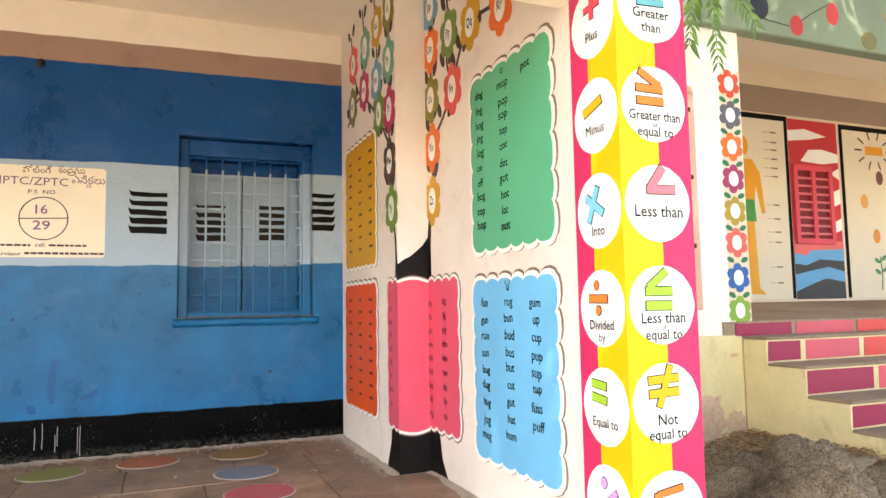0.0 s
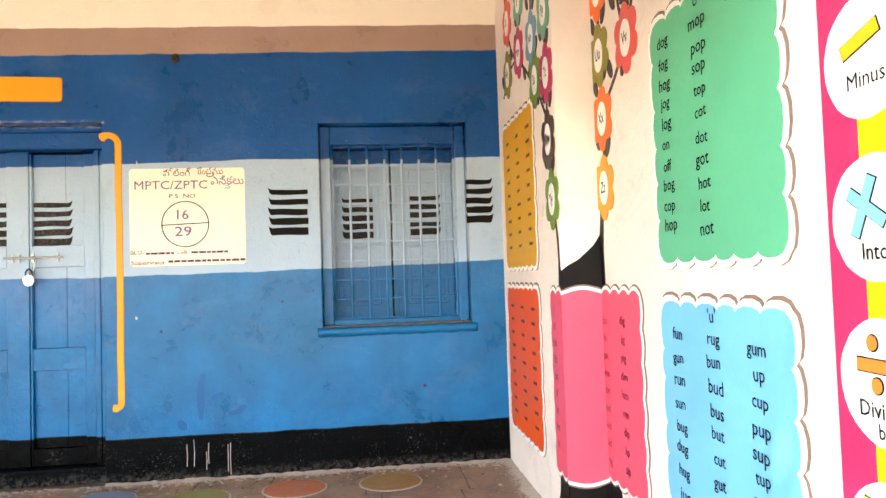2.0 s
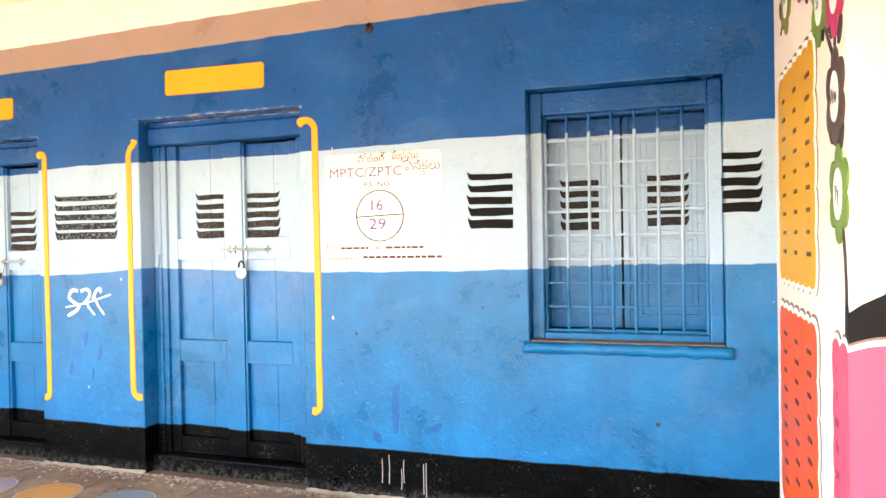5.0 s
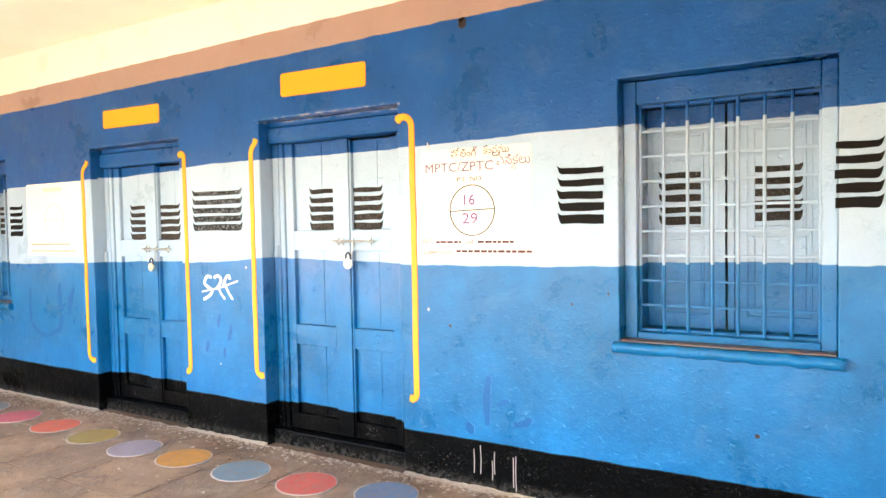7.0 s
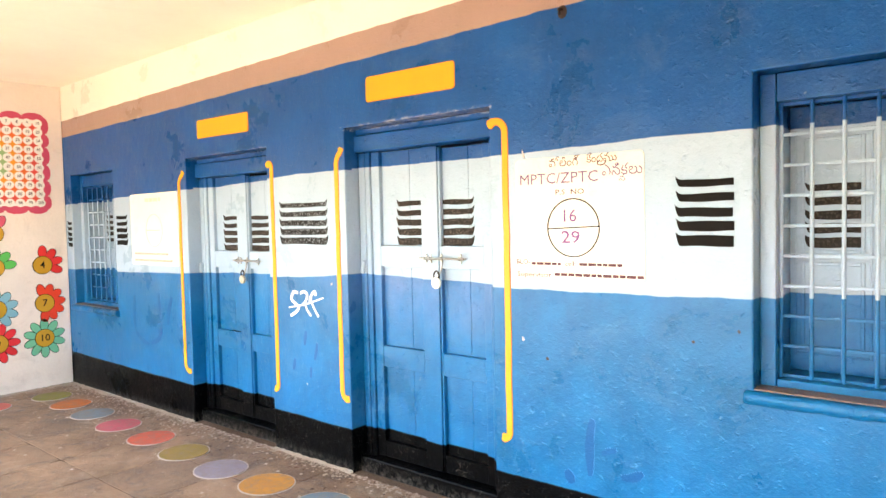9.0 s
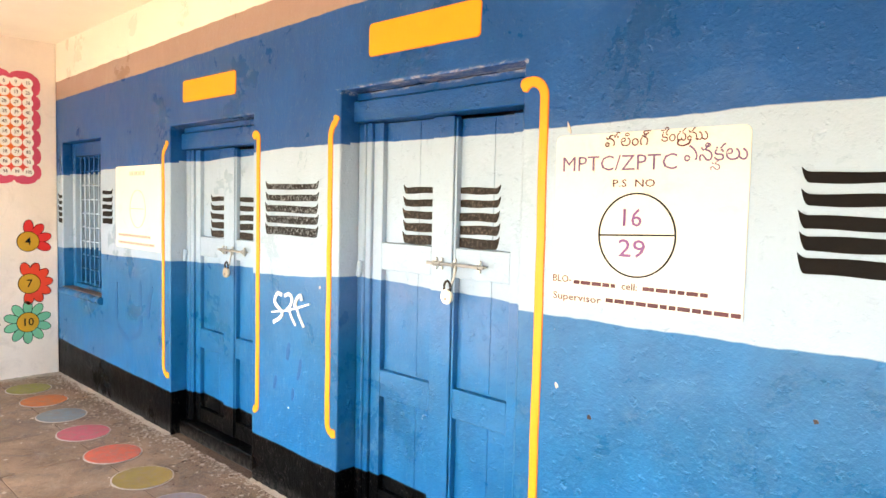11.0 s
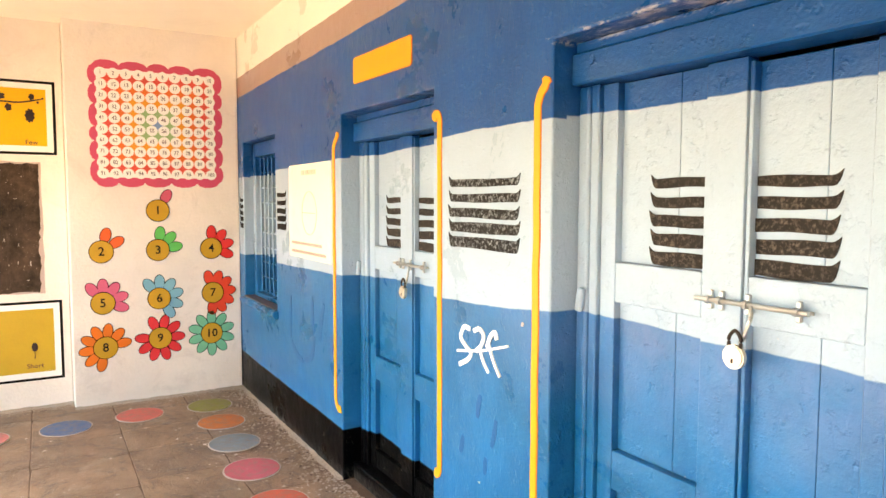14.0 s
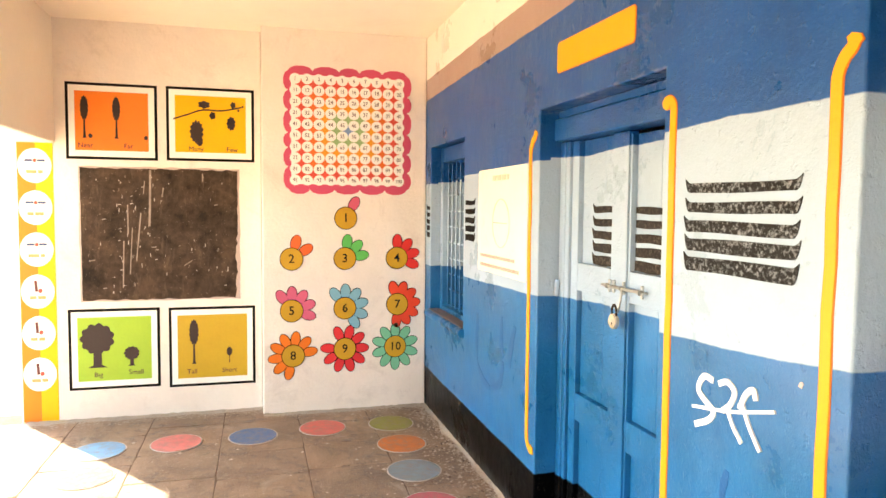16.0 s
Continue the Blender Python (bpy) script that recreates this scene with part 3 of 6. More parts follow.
def door_hardware(d, dz, shift):
    zc = 1.338 + dz
    plate = part("bolt_plate", boxbm(-0.075, 0.235, 0.004, 0.011, zc - 0.004, zc + 0.004, bevel=0.001), M_STEEL, d, "steel sliding bolt across both leaves", m=Matrix.Translation((shift, 0, 0)))
    bm = bmesh.new()
    tube(bm, [(-0.1, -0.006, zc), (0.23, -0.006, zc)], 0.007, 10)
    part("rod", bm, M_STEEL, plate)
    for x in (-0.055, -0.02, 0.06, 0.2):
        bm = bmesh.new()
        tube(bm, [(x - 0.006, -0.006, zc), (x + 0.006, -0.006, zc)], 0.0115, 10)
        box(bm, x - 0.006, x + 0.006, 0.0, 0.012, zc - 0.026, zc + 0.026, bevel=0.002)
        part("staple", bm, M_STEEL, plate)
    bm = bmesh.new()
    tube(bm, smooth_line([(0.08, -0.012, zc), (0.086, -0.02, zc - 0.03), (0.074, -0.022, zc - 0.07), (0.058, -0.02, zc - 0.1)]), 0.0055, 8)
    part("hasp", bm, M_STEEL, plate)
    # turning block on the jamb
    hw = 0.52
    bm = boxbm(-0.014, 0.014, -0.024, 0.0, -0.042, 0.042, bevel=0.009, seg=2)
    part("stop_block", bm, M_COACH, d, "small turning block screwed to the jamb", m=pose(-hw + 0.012, -0.011, 1.275 + dz, 0, 9, 0))
    x, z = 0.05 + shift, zc - 0.135
    lock = thing("padlock", "worn steel padlock hanging from the door bolt", "padlock", Matrix.Translation(d.matrix_basis.translation + Vector((x, -0.03, z))), "door padlocks")
    bm = bmesh.new()
    r = bmesh.ops.create_cone(bm, cap_ends=True, segments=28, radius1=0.032, radius2=0.032, depth=0.02)
    bmesh.ops.rotate(bm, verts=bm.verts, matrix=Matrix.Rotation(radians(90), 3, "X"))
    bmesh.ops.bevel(bm, geom=[e for e in bm.edges if e.calc_face_angle(0) > 1], offset=0.004, segments=2, affect="EDGES")
    body = part("lock_body", bm, M_BRASS, lock)
    bm = bmesh.new()
    box(bm, -0.003, 0.003, -0.0125, -0.0098, -0.016, -0.004, bevel=0.001)
    part("keyhole", bm, M_IRON, body)
    bm = bmesh.new()
    tube(bm, smooth_line([(-0.017, 0, 0.024), (-0.017, 0, 0.05), (0, 0, 0.068), (0.017, 0, 0.05), (0.017, 0, 0.024)]), 0.005, 8)
    part("shackle", bm, M_IRON, lock)


for a, (x0, x1, top, dz) in enumerate(DOORS):
    label = "closed double plank door painted in the coach bands, padlocked"
    d = double_door("door_%d" % (a + 1), x0, x1, top, dz, label)
    door_hardware(d, dz, (0.044, 0.012)[a])



# ---- windows ----
def barred_window(name, x0, x1, z0, z1):
    w = thing(name, "barred window with closed shutters, painted in the coach bands", "window", Matrix.Translation(((x0 + x1) / 2, 0.1, z0)), kind="structure")
    hw, h = (x1 - x0) / 2, z1 - z0
    fx, f0, f1 = hw - 0.063, 0.04, h - 0.116
    bm = bmesh.new()
    box(bm, -hw + 0.002, -fx, -0.02, 0.215, 0.004, h - 0.004, bevel=0.006, seg=2)
    box(bm, fx, hw - 0.002, -0.02, 0.215, 0.004, h - 0.004, bevel=0.006, seg=2)
    box(bm, -fx + 0.001, fx - 0.001, -0.018, 0.215, f1, h - 0.005, bevel=0.006, seg=2)
    box(bm, -fx + 0.001, fx - 0.001, -0.018, 0.215, 0.005, f0, bevel=0.006, seg=2)
    part("window_frame", bm, M_COACH, w)
    # sill: a lumpy plastered ledge with a bare top
    bm = bmesh.new()
    for i in range(41):
        x = -hw - 0.028 + i * (2 * hw + 0.06) / 40
        d, e = 0.012 * noise.noise((x * 9, 1.0, z0)), 0.009 * noise.noise((x * 17, 5.0, z0))
        ring_pts = [(-0.09, -0.056 + e), (-0.126 + d, -0.05 + e), (-0.138 + d, -0.034), (-0.137 + d, -0.012 + e), (-0.126 + d, -0.001 + e), (-0.022, 0.002)]
        bm.verts.ensure_lookup_table()
        for y, z in ring_pts:
            bm.verts.new((x, y, z))
    bm.verts.ensure_lookup_table()
    for i in range(40):
        for k in range(5):
            bm.faces.new([bm.verts[j] for j in (6 * i + k, 6 * i + k + 1, 6 * i + k + 7, 6 * i + k + 6)])
    bm.faces.new([bm.verts[k] for k in range(6)])
    bm.faces.new([bm.verts[240 + k] for k in range(6)])
    bmesh.ops.recalc_face_normals(bm, faces=bm.faces)
    for f in bm.faces:
        f.smooth = len(f.verts) == 4
    part("window_sill", bm, M_COACH, w, "plastered sill painted blue, its top bare and dusty")
    part("sill_top", boxbm(-hw + 0.004, hw - 0.004, -0.112, -0.022, 0.004, 0.011, bevel=0.002), M_WOODBROWN, w, "bare dusty brown sill top")
    # grille
    for i in range(8):
        x = -fx + 0.006 + i * (2 * fx - 0.012) / 7
        part("upright_bar", tube(bmesh.new(), [(x, 0.028, f0 - 0.01), (x + 0.002, 0.028, f1 + 0.01)], 0.0078, 8), M_COACH, w)
    for i in range(10):
        z = f0 + 0.006 + i * (f1 - f0 - 0.012) / 9
        part("cross_bar", boxbm(-fx - 0.005, fx + 0.005, 0.036, 0.042, z - 0.0065, z + 0.0065, bevel=0.0015), M_COACH, w)
    # shutters
    split = -0.015
    for s in (-1, 1):
        a, b = (-fx + 0.001, split - 0.005) if s < 0 else (split + 0.005, fx - 0.001)
        sh = part("shutter", boxbm(a, b, 0.185, 0.21, f0 + 0.003, f1 - 0.003, bevel=0.003), M_COACH, w)
        c = -0.232 if s < 0 else 0.21
        for p0, p1 in ((1.395 - z0, 1.85 - z0), (1.0 - z0, 1.345 - z0)):
            p1 = min(p1, f1 - 0.05)
            # a sunk panel between two raised rims
            for grow_by, wide, high in ((0.0, 0.007, 0.179), (0.028, 0.005, 0.1815)):
                bm = bmesh.new()
                hx, q0, q1 = 0.107 + grow_by, p0 - grow_by, p1 + grow_by
                for e in (-1, 1):
                    box(bm, c + e * hx - wide, c + e * hx + wide, high, 0.1865, q0 - wide, q1 + wide, bevel=0.002)
                    q = q0 if e < 0 else q1
                    box(bm, c - hx + wide + 0.0005, c + hx - wide - 0.0005, high + 0.0005, 0.1865, q - wide, q + wide, bevel=0.002)
                part("moulding", bm, M_COACH, sh)
        louvre(sh, c - 0.104, 1.412 - z0 + (0.012 if s > 0 else 0.0), 0.208, 0.286, s < 0, s > 0, plane_matrix((0, 0.1845, 0), (1, 0, 0), (0, -1, 0)), material=M_WORNDOOR)
        part("meeting_batten", boxbm(*((b - 0.03, b) if s < 0 else (a, a + 0.03)), 0.174, 0.1865, f0 + 0.006, f1 - 0.006, bevel=0.002), M_COACH, sh)
    return w


for a, q in enumerate(WINDOWS):
    barred_window("window_%d" % (a + 1), *q)

# ---- painted signs on the coach wall ----
def rounded(w, h, r, k=5):
    out = []
    for cx, cy, a0 in ((w - r, r, -90), (w - r, h - r, 0), (r, h - r, 90), (r, r, 180)):
        for s in range(k + 1):
            a = radians(a0 + 90 * s / k)
            out.append((cx + r * math.cos(a), cy + r * math.sin(a)))
    return out


for u, v, w, h, tilt in ((-3.272, 2.258, 0.665, 0.14, -0.7), (-5.125, 2.215, 0.66, 0.13, -0.6)):
    t = thing("number_plate_panel", "blank yellow name panel painted above the door", "painted sign", on(BLUE_PLANE, u, v) @ Matrix.Rotation(radians(tilt), 4, "Z"), "yellow panels over the doors")
    part("outline", prismbm([(p - 0.004, q - 0.004) for p, q in rounded(w + 0.008, h + 0.008, 0.02)], 0.002), M_AMBERLINE, t)
    part("panel", prismbm(rounded(w, h, 0.018), 0.004), M_YELLOW, t)

for u, z0, z1, s, tip, foot in ((-2.293, 0.44, 2.045, 1, 0.092, 0.048), (-3.556, 0.455, 2.012, -1, 0.046, 0.066), (-4.213, 0.418, 1.965, 1, 0.044, 0.04), (-5.424, 0.398, 1.982, -1, 0.062, 0.085)):
    t = thing("painted_handrail", "yellow coach handrail with curled ends painted beside the door", "painted sign", on(BLUE_PLANE, u, z0), "painted handrails")
    h = z1 - z0
    top, low = max(0.03, tip * 0.62), max(0.03, foot * 0.7)
    sway = random.Random(int(-u * 100))
    line = [Vector((-s * foot, 0.004))]
    line += [Vector((-s * low + s * low * math.cos(radians(k)), low - low * math.sin(radians(k)))) for k in range(80, -1, -16)]
    line += [Vector((sway.uniform(-0.003, 0.003), low + 0.02 + (h - low - top - 0.04) * k / 12)) for k in range(1, 12)]
    line += [Vector((-s * top + s * top * math.cos(radians(k)), h - top + top * math.sin(radians(k)))) for k in range(0, 91, 15)]
    line += [Vector((-s * (top + 0.5 * (tip - top)), h - 0.003)), Vector((-s * tip, h - 0.014))]
    if s < 0:
        # these two lean out to their tips
        line = [q for q in line if q.y < h - 0.13] + smooth_line([(0.0, h - 0.12), (0.002, h - 0.085), (tip * 0.4, h - 0.05), (tip * 0.85, h - 0.03), (tip, h - 0.012)], 4)
        line = [Vector((q.x, q.y)) for q in line]
    out = (line[-1] - line[-2]).normalized()
    line.append(line[-1] + out * 0.012)
    wide = [1.0] * len(line)
    wide[0], wide[1], wide[-1], wide[-2], wide[-3] = 1.0, 1.25, 0.75, 1.4, 1.2
    part("outline", ribbon(bmesh.new(), line, 0.039, 0.002, wide), M_AMBERLINE, t)
    part("rail", ribbon(bmesh.new(), line, 0.032, 0.004, wide), M_YELLOW, t)


def ring(cu, cv, r, width, k=40):
    return ribbon(bmesh.new(), ellipse(cu, cv, r, r, k) + [(cu + r, cv)], width, 0.006)


def bars(parent, u0, u1, v, h, material, seed, lift=0.006, m=None):
    """Words that cannot be shown, as plain bars."""
    rnd = random.Random(seed)
    u = u0
    while u < u1 - 0.01:
        w = min(u1 - u, rnd.uniform(1.6, 3.2) * h)
        part("text_bar", prismbm([(u, v), (u + w, v), (u + w, v + h), (u, v + h)], lift), material, parent, m=m)
        u += w + 0.5 * h


sign = thing("polling_sign", "cream polling station sign lettered by hand on the wall", "painted sign", on(BLUE_PLANE, -2.233, 1.262))
part("panel", prismbm(rounded(0.667, 0.58, 0.022), 0.0035), M_SIGN, sign)
M_PURPLE = col_paint((122, 92, 124))
M_DIGIT = col_paint((134, 84, 134))
letter_fit("\u0c2a\u0c4b\u0c32\u0c3f\u0c02\u0c17\u0c4d", 0.056, 0.195, 0.358, 0.551, 0.006, M_BROWNINK, sign)
letter_fit("\u0c15\u0c47\u0c02\u0c26\u0c2e\u0c41", 0.054, 0.391, 0.542, 0.558, 0.006, M_BROWNINK, sign)
part("brush_stroke", ribbon(bmesh.new(), smooth_line([(0.452, 0.548), (0.447, 0.534), (0.462, 0.527), (0.482, 0.533), (0.488, 0.545)], 5), 0.005, 0.006), M_BROWNINK, sign)
letter_fit("MPTC/ZPTC", 0.072, 0.031, 0.449, 0.478, 0.006, M_PURPLE, sign)
letter_fit("\u0c0e\u0c28\u0c3f\u0c15\u0c32\u0c41", 0.07, 0.47, 0.661, 0.5, 0.006, M_PURPLE, sign)
letter_fit("\u0c28", 0.038, 0.552, 0.582, 0.463, 0.006, M_PURPLE, sign)
letter_fit("P.S  NO", 0.034, 0.229, 0.379, 0.413, 0.006, M_BROWNINK, sign)
part("circle", ring(0.318, 0.246, 0.135, 0.0055), M_INK, sign)
part("divider", prismbm([(0.183, 0.239), (0.453, 0.249), (0.453, 0.2545), (0.183, 0.2445)], 0.006), M_INK, sign)
letter_fit("16", 0.082, 0.271, 0.338, 0.3, 0.006, M_DIGIT, sign)
letter_fit("29", 0.082, 0.258, 0.354, 0.2, 0.006, M_DIGIT, sign)
letter_fit("BLO-", 0.034, 0.004, 0.081, 0.082, 0.006, M_BROWNINK, sign)
bars(sign, 0.09, 0.25, 0.069, 0.0125, M_BROWNINK, 1)
letter_fit("cell:", 0.034, 0.275, 0.331, 0.077, 0.006, M_BROWNINK, sign)
bars(sign, 0.35, 0.562, 0.07, 0.0125, M_BROWNINK, 2)
letter_fit("Supervisor", 0.035, 0.006, 0.201, 0.021, 0.006, M_BROWNINK, sign)
bars(sign, 0.218, 0.662, 0.019, 0.0135, M_BROWNINK, 3)

sign = thing("faded_polling_sign", "faded cream polling station sign, its lettering almost gone", "painted sign", on(BLUE_PLANE, -6.24, 1.23))
part("panel", prismbm(rounded(0.78, 0.6, 0.02), 0.0035), M_SIGN, sign)
M_FAINT = col_paint((222, 204, 178))
M_FAINTINK = col_paint((196, 170, 150))
bars(sign, 0.26, 0.52, 0.53, 0.03, M_FAINT, 4)
part("circle", ring(0.4, 0.29, 0.135, 0.005), M_FAINT, sign)
part("divider", prismbm([(0.27, 0.29), (0.5, 0.288), (0.5, 0.293), (0.27, 0.295)], 0.006), M_FAINTINK, sign)
bars(sign, 0.05, 0.62, 0.085, 0.018, M_FAINTINK, 5)
bars(sign, 0.05, 0.70, 0.03, 0.018, M_FAINTINK, 6)

t = thing("chalk_scrawl", "white hand-painted scrawl on the blue wall between the doors", "graffiti", on(BLUE_PLANE, -4.08, 0.92))
for k, (pts, w) in enumerate((([(0.111, 0.178), (0.067, 0.18), (0.042, 0.135), (0.078, 0.107), (0.117, 0.084), (0.093, 0.052), (0.03, 0.021)], 0.024), ([(0.138, 0.175), (0.176, 0.189), (0.208, 0.168), (0.191, 0.127), (0.157, 0.099)], 0.022), ([(0.175, 0.119), (0.205, 0.069), (0.243, 0.031)], 0.016), ([(0.231, 0.126), (0.256, 0.174), (0.285, 0.193), (0.296, 0.167)], 0.022), ([(0.245, 0.139), (0.276, 0.084), (0.318, 0.032)], 0.016), ([(0.017, 0.075), (0.192, 0.107), (0.368, 0.157)], 0.012))):
    part("stroke", ribbon(bmesh.new(), smooth_line(pts, 5), w * 0.82, 0.004 + 0.0005 * k), M_PUREWHITE, t)

t = thing("paint_drips", "thin white paint drips down the black dado", "stain", on(BLUE_PLANE, -1.95, 0.0))
rnd = random.Random(5)
for u in (0.02, 0.06, 0.13, 0.145, 0.255, 0.27):
    a, b = rnd.uniform(0.16, 0.24), rnd.uniform(0.02, 0.1)
    part("drip", ribbon(bmesh.new(), [(u, a), (u + rnd.uniform(-0.004, 0.004), (a + b) / 2), (u, b)], 0.003, 0.003), M_CHALK, t)

hook = thing("wall_hook", "rusty iron hook set in a broken hole in the plaster", "hook", Matrix.Translation((-1.957, 0, 2.507)))
bm = bmesh.new()
bmesh.ops.create_uvsphere(bm, u_segments=12, v_segments=8, radius=0.028)
bmesh.ops.scale(bm, vec=(0.9, 0.25, 1.1), verts=bm.verts)
part("plaster_hole", bm, col_paint((44, 28, 22)), hook)
part("rod", tube(bmesh.new(), smooth_line([(0.0, 0.02, 0.01), (0.002, -0.035, 0.006), (0.012, -0.05, -0.01), (0.008, -0.04, -0.022)]), 0.006, 8), M_IRON, hook)

# ---- alphabet tree and word charts on the east wall ----
def petals(r, n, seed, stretch=1.0):
    """A flower with n round petals."""
    rnd = random.Random(seed)
    ph = rnd.uniform(-0.15, 0.15)
    out = []
    for a in range(60):
        t = a / 60 * 2 * math.pi
        q = r * (0.66 + 0.34 * abs(math.cos(n * (t - ph) / 2 + n * math.pi / 4)) ** 0.55)
        out.append((q * math.cos(t), stretch * q * math.sin(t)))
    return out


tree = thing("alphabet_tree_mural", "tree mural bearing a flower for each letter pair", "mural", Matrix.Translation((0, YP, 0)))
T0 = Matrix.Translation((0, -YP, 0))
ON_PIER, ON_WALL, ON_SIDE = T0 @ EAST_PIER, T0 @ EAST_WALL, T0 @ EAST_SIDE
ORANGE, OLIVE, TEAL, AMBER, BLUEP, CRIMSON, CORAL, BROWN, GREENP = (244, 118, 40), (140, 132, 44), (112, 172, 146), (214, 158, 28), (116, 164, 190), (196, 58, 104), (236, 92, 84), (92, 72, 62), (118, 148, 60)
pier_flowers = [(0.36, 2.60, CORAL, "Ii"), (0.655, 2.62, TEAL, "Jj"), (0.92, 2.66, AMBER, "Kk"), (1.16, 2.68, OLIVE, "Ll"), (0.905, 2.32, BLUEP, "Nn"), (0.625, 2.34, CRIMSON, "Mm"), (0.335, 2.305, OLIVE, "Hh"), (1.15, 2.37, TEAL, "Pp"), (0.955, 2.095, GREENP, "Ss"), (1.16, 2.07, CRIMSON, "Tt"), (1.155, 1.76, BROWN, "Ww"), (1.185, 1.48, GREENP, "Yy")]
wall_flowers = [(1.37, 2.62, BLUEP, "Bb"), (1.365, 2.375, ORANGE, "Oo"), (1.635, 2.37, GREENP, "Pp"), (1.91, 2.32, AMBER, "Qq"), (2.24, 2.27, ORANGE, "Rr"), (1.67, 2.055, CORAL, "Vv"), (1.36, 2.085, OLIVE, "Uu"), (1.37, 1.805, ORANGE, "Xx"), (1.36, 1.505, AMBER, "Zz")]
for plane, flowers, narrow in ((ON_PIER, pier_flowers, 0.82), (ON_WALL, wall_flowers, 0.86)):
    for a, (u, v, rgb, text) in enumerate(flowers):
        fl = part("flower", prismbm(petals(0.142, 6, a), 0.0045), col_paint(rgb), tree, m=plane @ Matrix.Translation((u, v, 0)) @ Matrix.Diagonal((narrow, 1, 1, 1)))
        part("flower_centre", prismbm(ellipse(0, 0, 0.06, 0.074, 20), 0.0065), M_PUREWHITE, fl)
        letter(text, 0.07, 0.0, 0.0, 0.0085, M_INK, fl, "letters", squeeze=0.9)


def stems(plane, lines):
    for k, (pts, w) in enumerate(lines):
        line = smooth_line(pts, 5)
        part("branch", ribbon(bmesh.new(), line, w, 0.0024 + 0.0003 * k), M_STEM, tree, m=plane)


def leaf_pair(plane, u, v, s, seed):
    rnd = random.Random(seed)
    for side in (-1, 1):
        du, dv = side * rnd.uniform(0.035, 0.06) * s, rnd.uniform(0.0, 0.05) * s
        part("leaf", prismbm(ellipse(u + du, v + dv, 0.016 * s, 0.034 * s, 10, turn=-side * 0.5), 0.0038 + 0.0002 * side), M_STEM, tree, m=plane)


stems(ON_PIER, [([(1.262, 1.12), (1.245, 1.3), (1.2, 1.45), (1.165, 1.62), (1.15, 1.8), (1.155, 2.05), (1.15, 2.35), (1.165, 2.75)], 0.022), ([(1.16, 1.85), (1.04, 1.98), (0.955, 2.1), (0.905, 2.32), (0.92, 2.62), (0.86, 2.88)], 0.018), ([(0.98, 2.02), (0.8, 2.18), (0.63, 2.32), (0.64, 2.6), (0.6, 2.9)], 0.016), ([(0.72, 2.24), (0.5, 2.36), (0.37, 2.55), (0.3, 2.82)], 0.014), ([(0.6, 2.33), (0.36, 2.3), (0.2, 2.2)], 0.012)])
stems(ON_WALL, [([(1.29, 1.28), (1.32, 1.42), (1.365, 1.52), (1.37, 1.8), (1.36, 2.08), (1.365, 2.38), (1.37, 2.75)], 0.026), ([(1.385, 1.84), (1.55, 1.95), (1.67, 2.06), (1.76, 2.2), (1.9, 2.32), (2.2, 2.3)], 0.02), ([(1.65, 2.1), (1.6, 2.24), (1.635, 2.38), (1.6, 2.7)], 0.018)])
for a, (u, v) in enumerate([(1.165, 1.62), (1.15, 1.92), (1.15, 2.22), (1.155, 2.52), (1.04, 1.99), (0.93, 2.2), (0.91, 2.47), (0.8, 2.18), (0.63, 2.47), (0.5, 2.37), (0.3, 2.27), (0.86, 2.86), (0.6, 2.86), (0.3, 2.8), (0.25, 2.25)]):
    leaf_pair(ON_PIER, u, v, 1.25, a)
for a, (u, v) in enumerate([(1.37, 1.655), (1.365, 1.94), (1.365, 2.235), (1.365, 2.51), (1.55, 1.95), (1.6, 2.22), (1.77, 2.18), (1.82, 2.25), (2.08, 2.31), (1.62, 2.53)]):
    leaf_pair(ON_WALL, u, v, 1.5, 40 + a)
# trunk: above the pink chart and at its foot, round the corner of the pier
part("trunk", prismbm([(1.235, 1.04), (1.278, 1.04), (1.278, 1.15), (1.25, 1.22)], 0.003), M_TRUNK, tree, m=ON_PIER)
part("trunk", prismbm([(-0.003, 1.04), (XRR, 1.04), (XRR, 1.31), (0.15, 1.26), (0.08, 1.2), (0.03, 1.175), (-0.003, 1.15)], 0.003), M_TRUNK, tree, m=ON_SIDE)
part("trunk", prismbm([(1.277, 1.04), (1.32, 1.04), (1.315, 1.25), (1.335, 1.42), (1.3, 1.42), (1.277, 1.31)], 0.003), M_TRUNK, tree, m=ON_WALL)
part("trunk", prismbm([(1.06, 0.0), (1.278, 0.0), (1.278, 0.34), (1.16, 0.34), (1.14, 0.16)], 0.003), M_TRUNK, tree, m=ON_PIER)
part("trunk", prismbm([(-0.003, 0.0), (XRR, 0.0), (XRR, 0.34), (-0.003, 0.34)], 0.003), M_TRUNK, tree, m=ON_SIDE)
part("trunk", prismbm([(1.277, 0.0), (1.52, 0.0), (1.44, 0.1), (1.38, 0.34), (1.277, 0.34)], 0.003), M_TRUNK, tree, m=ON_WALL)


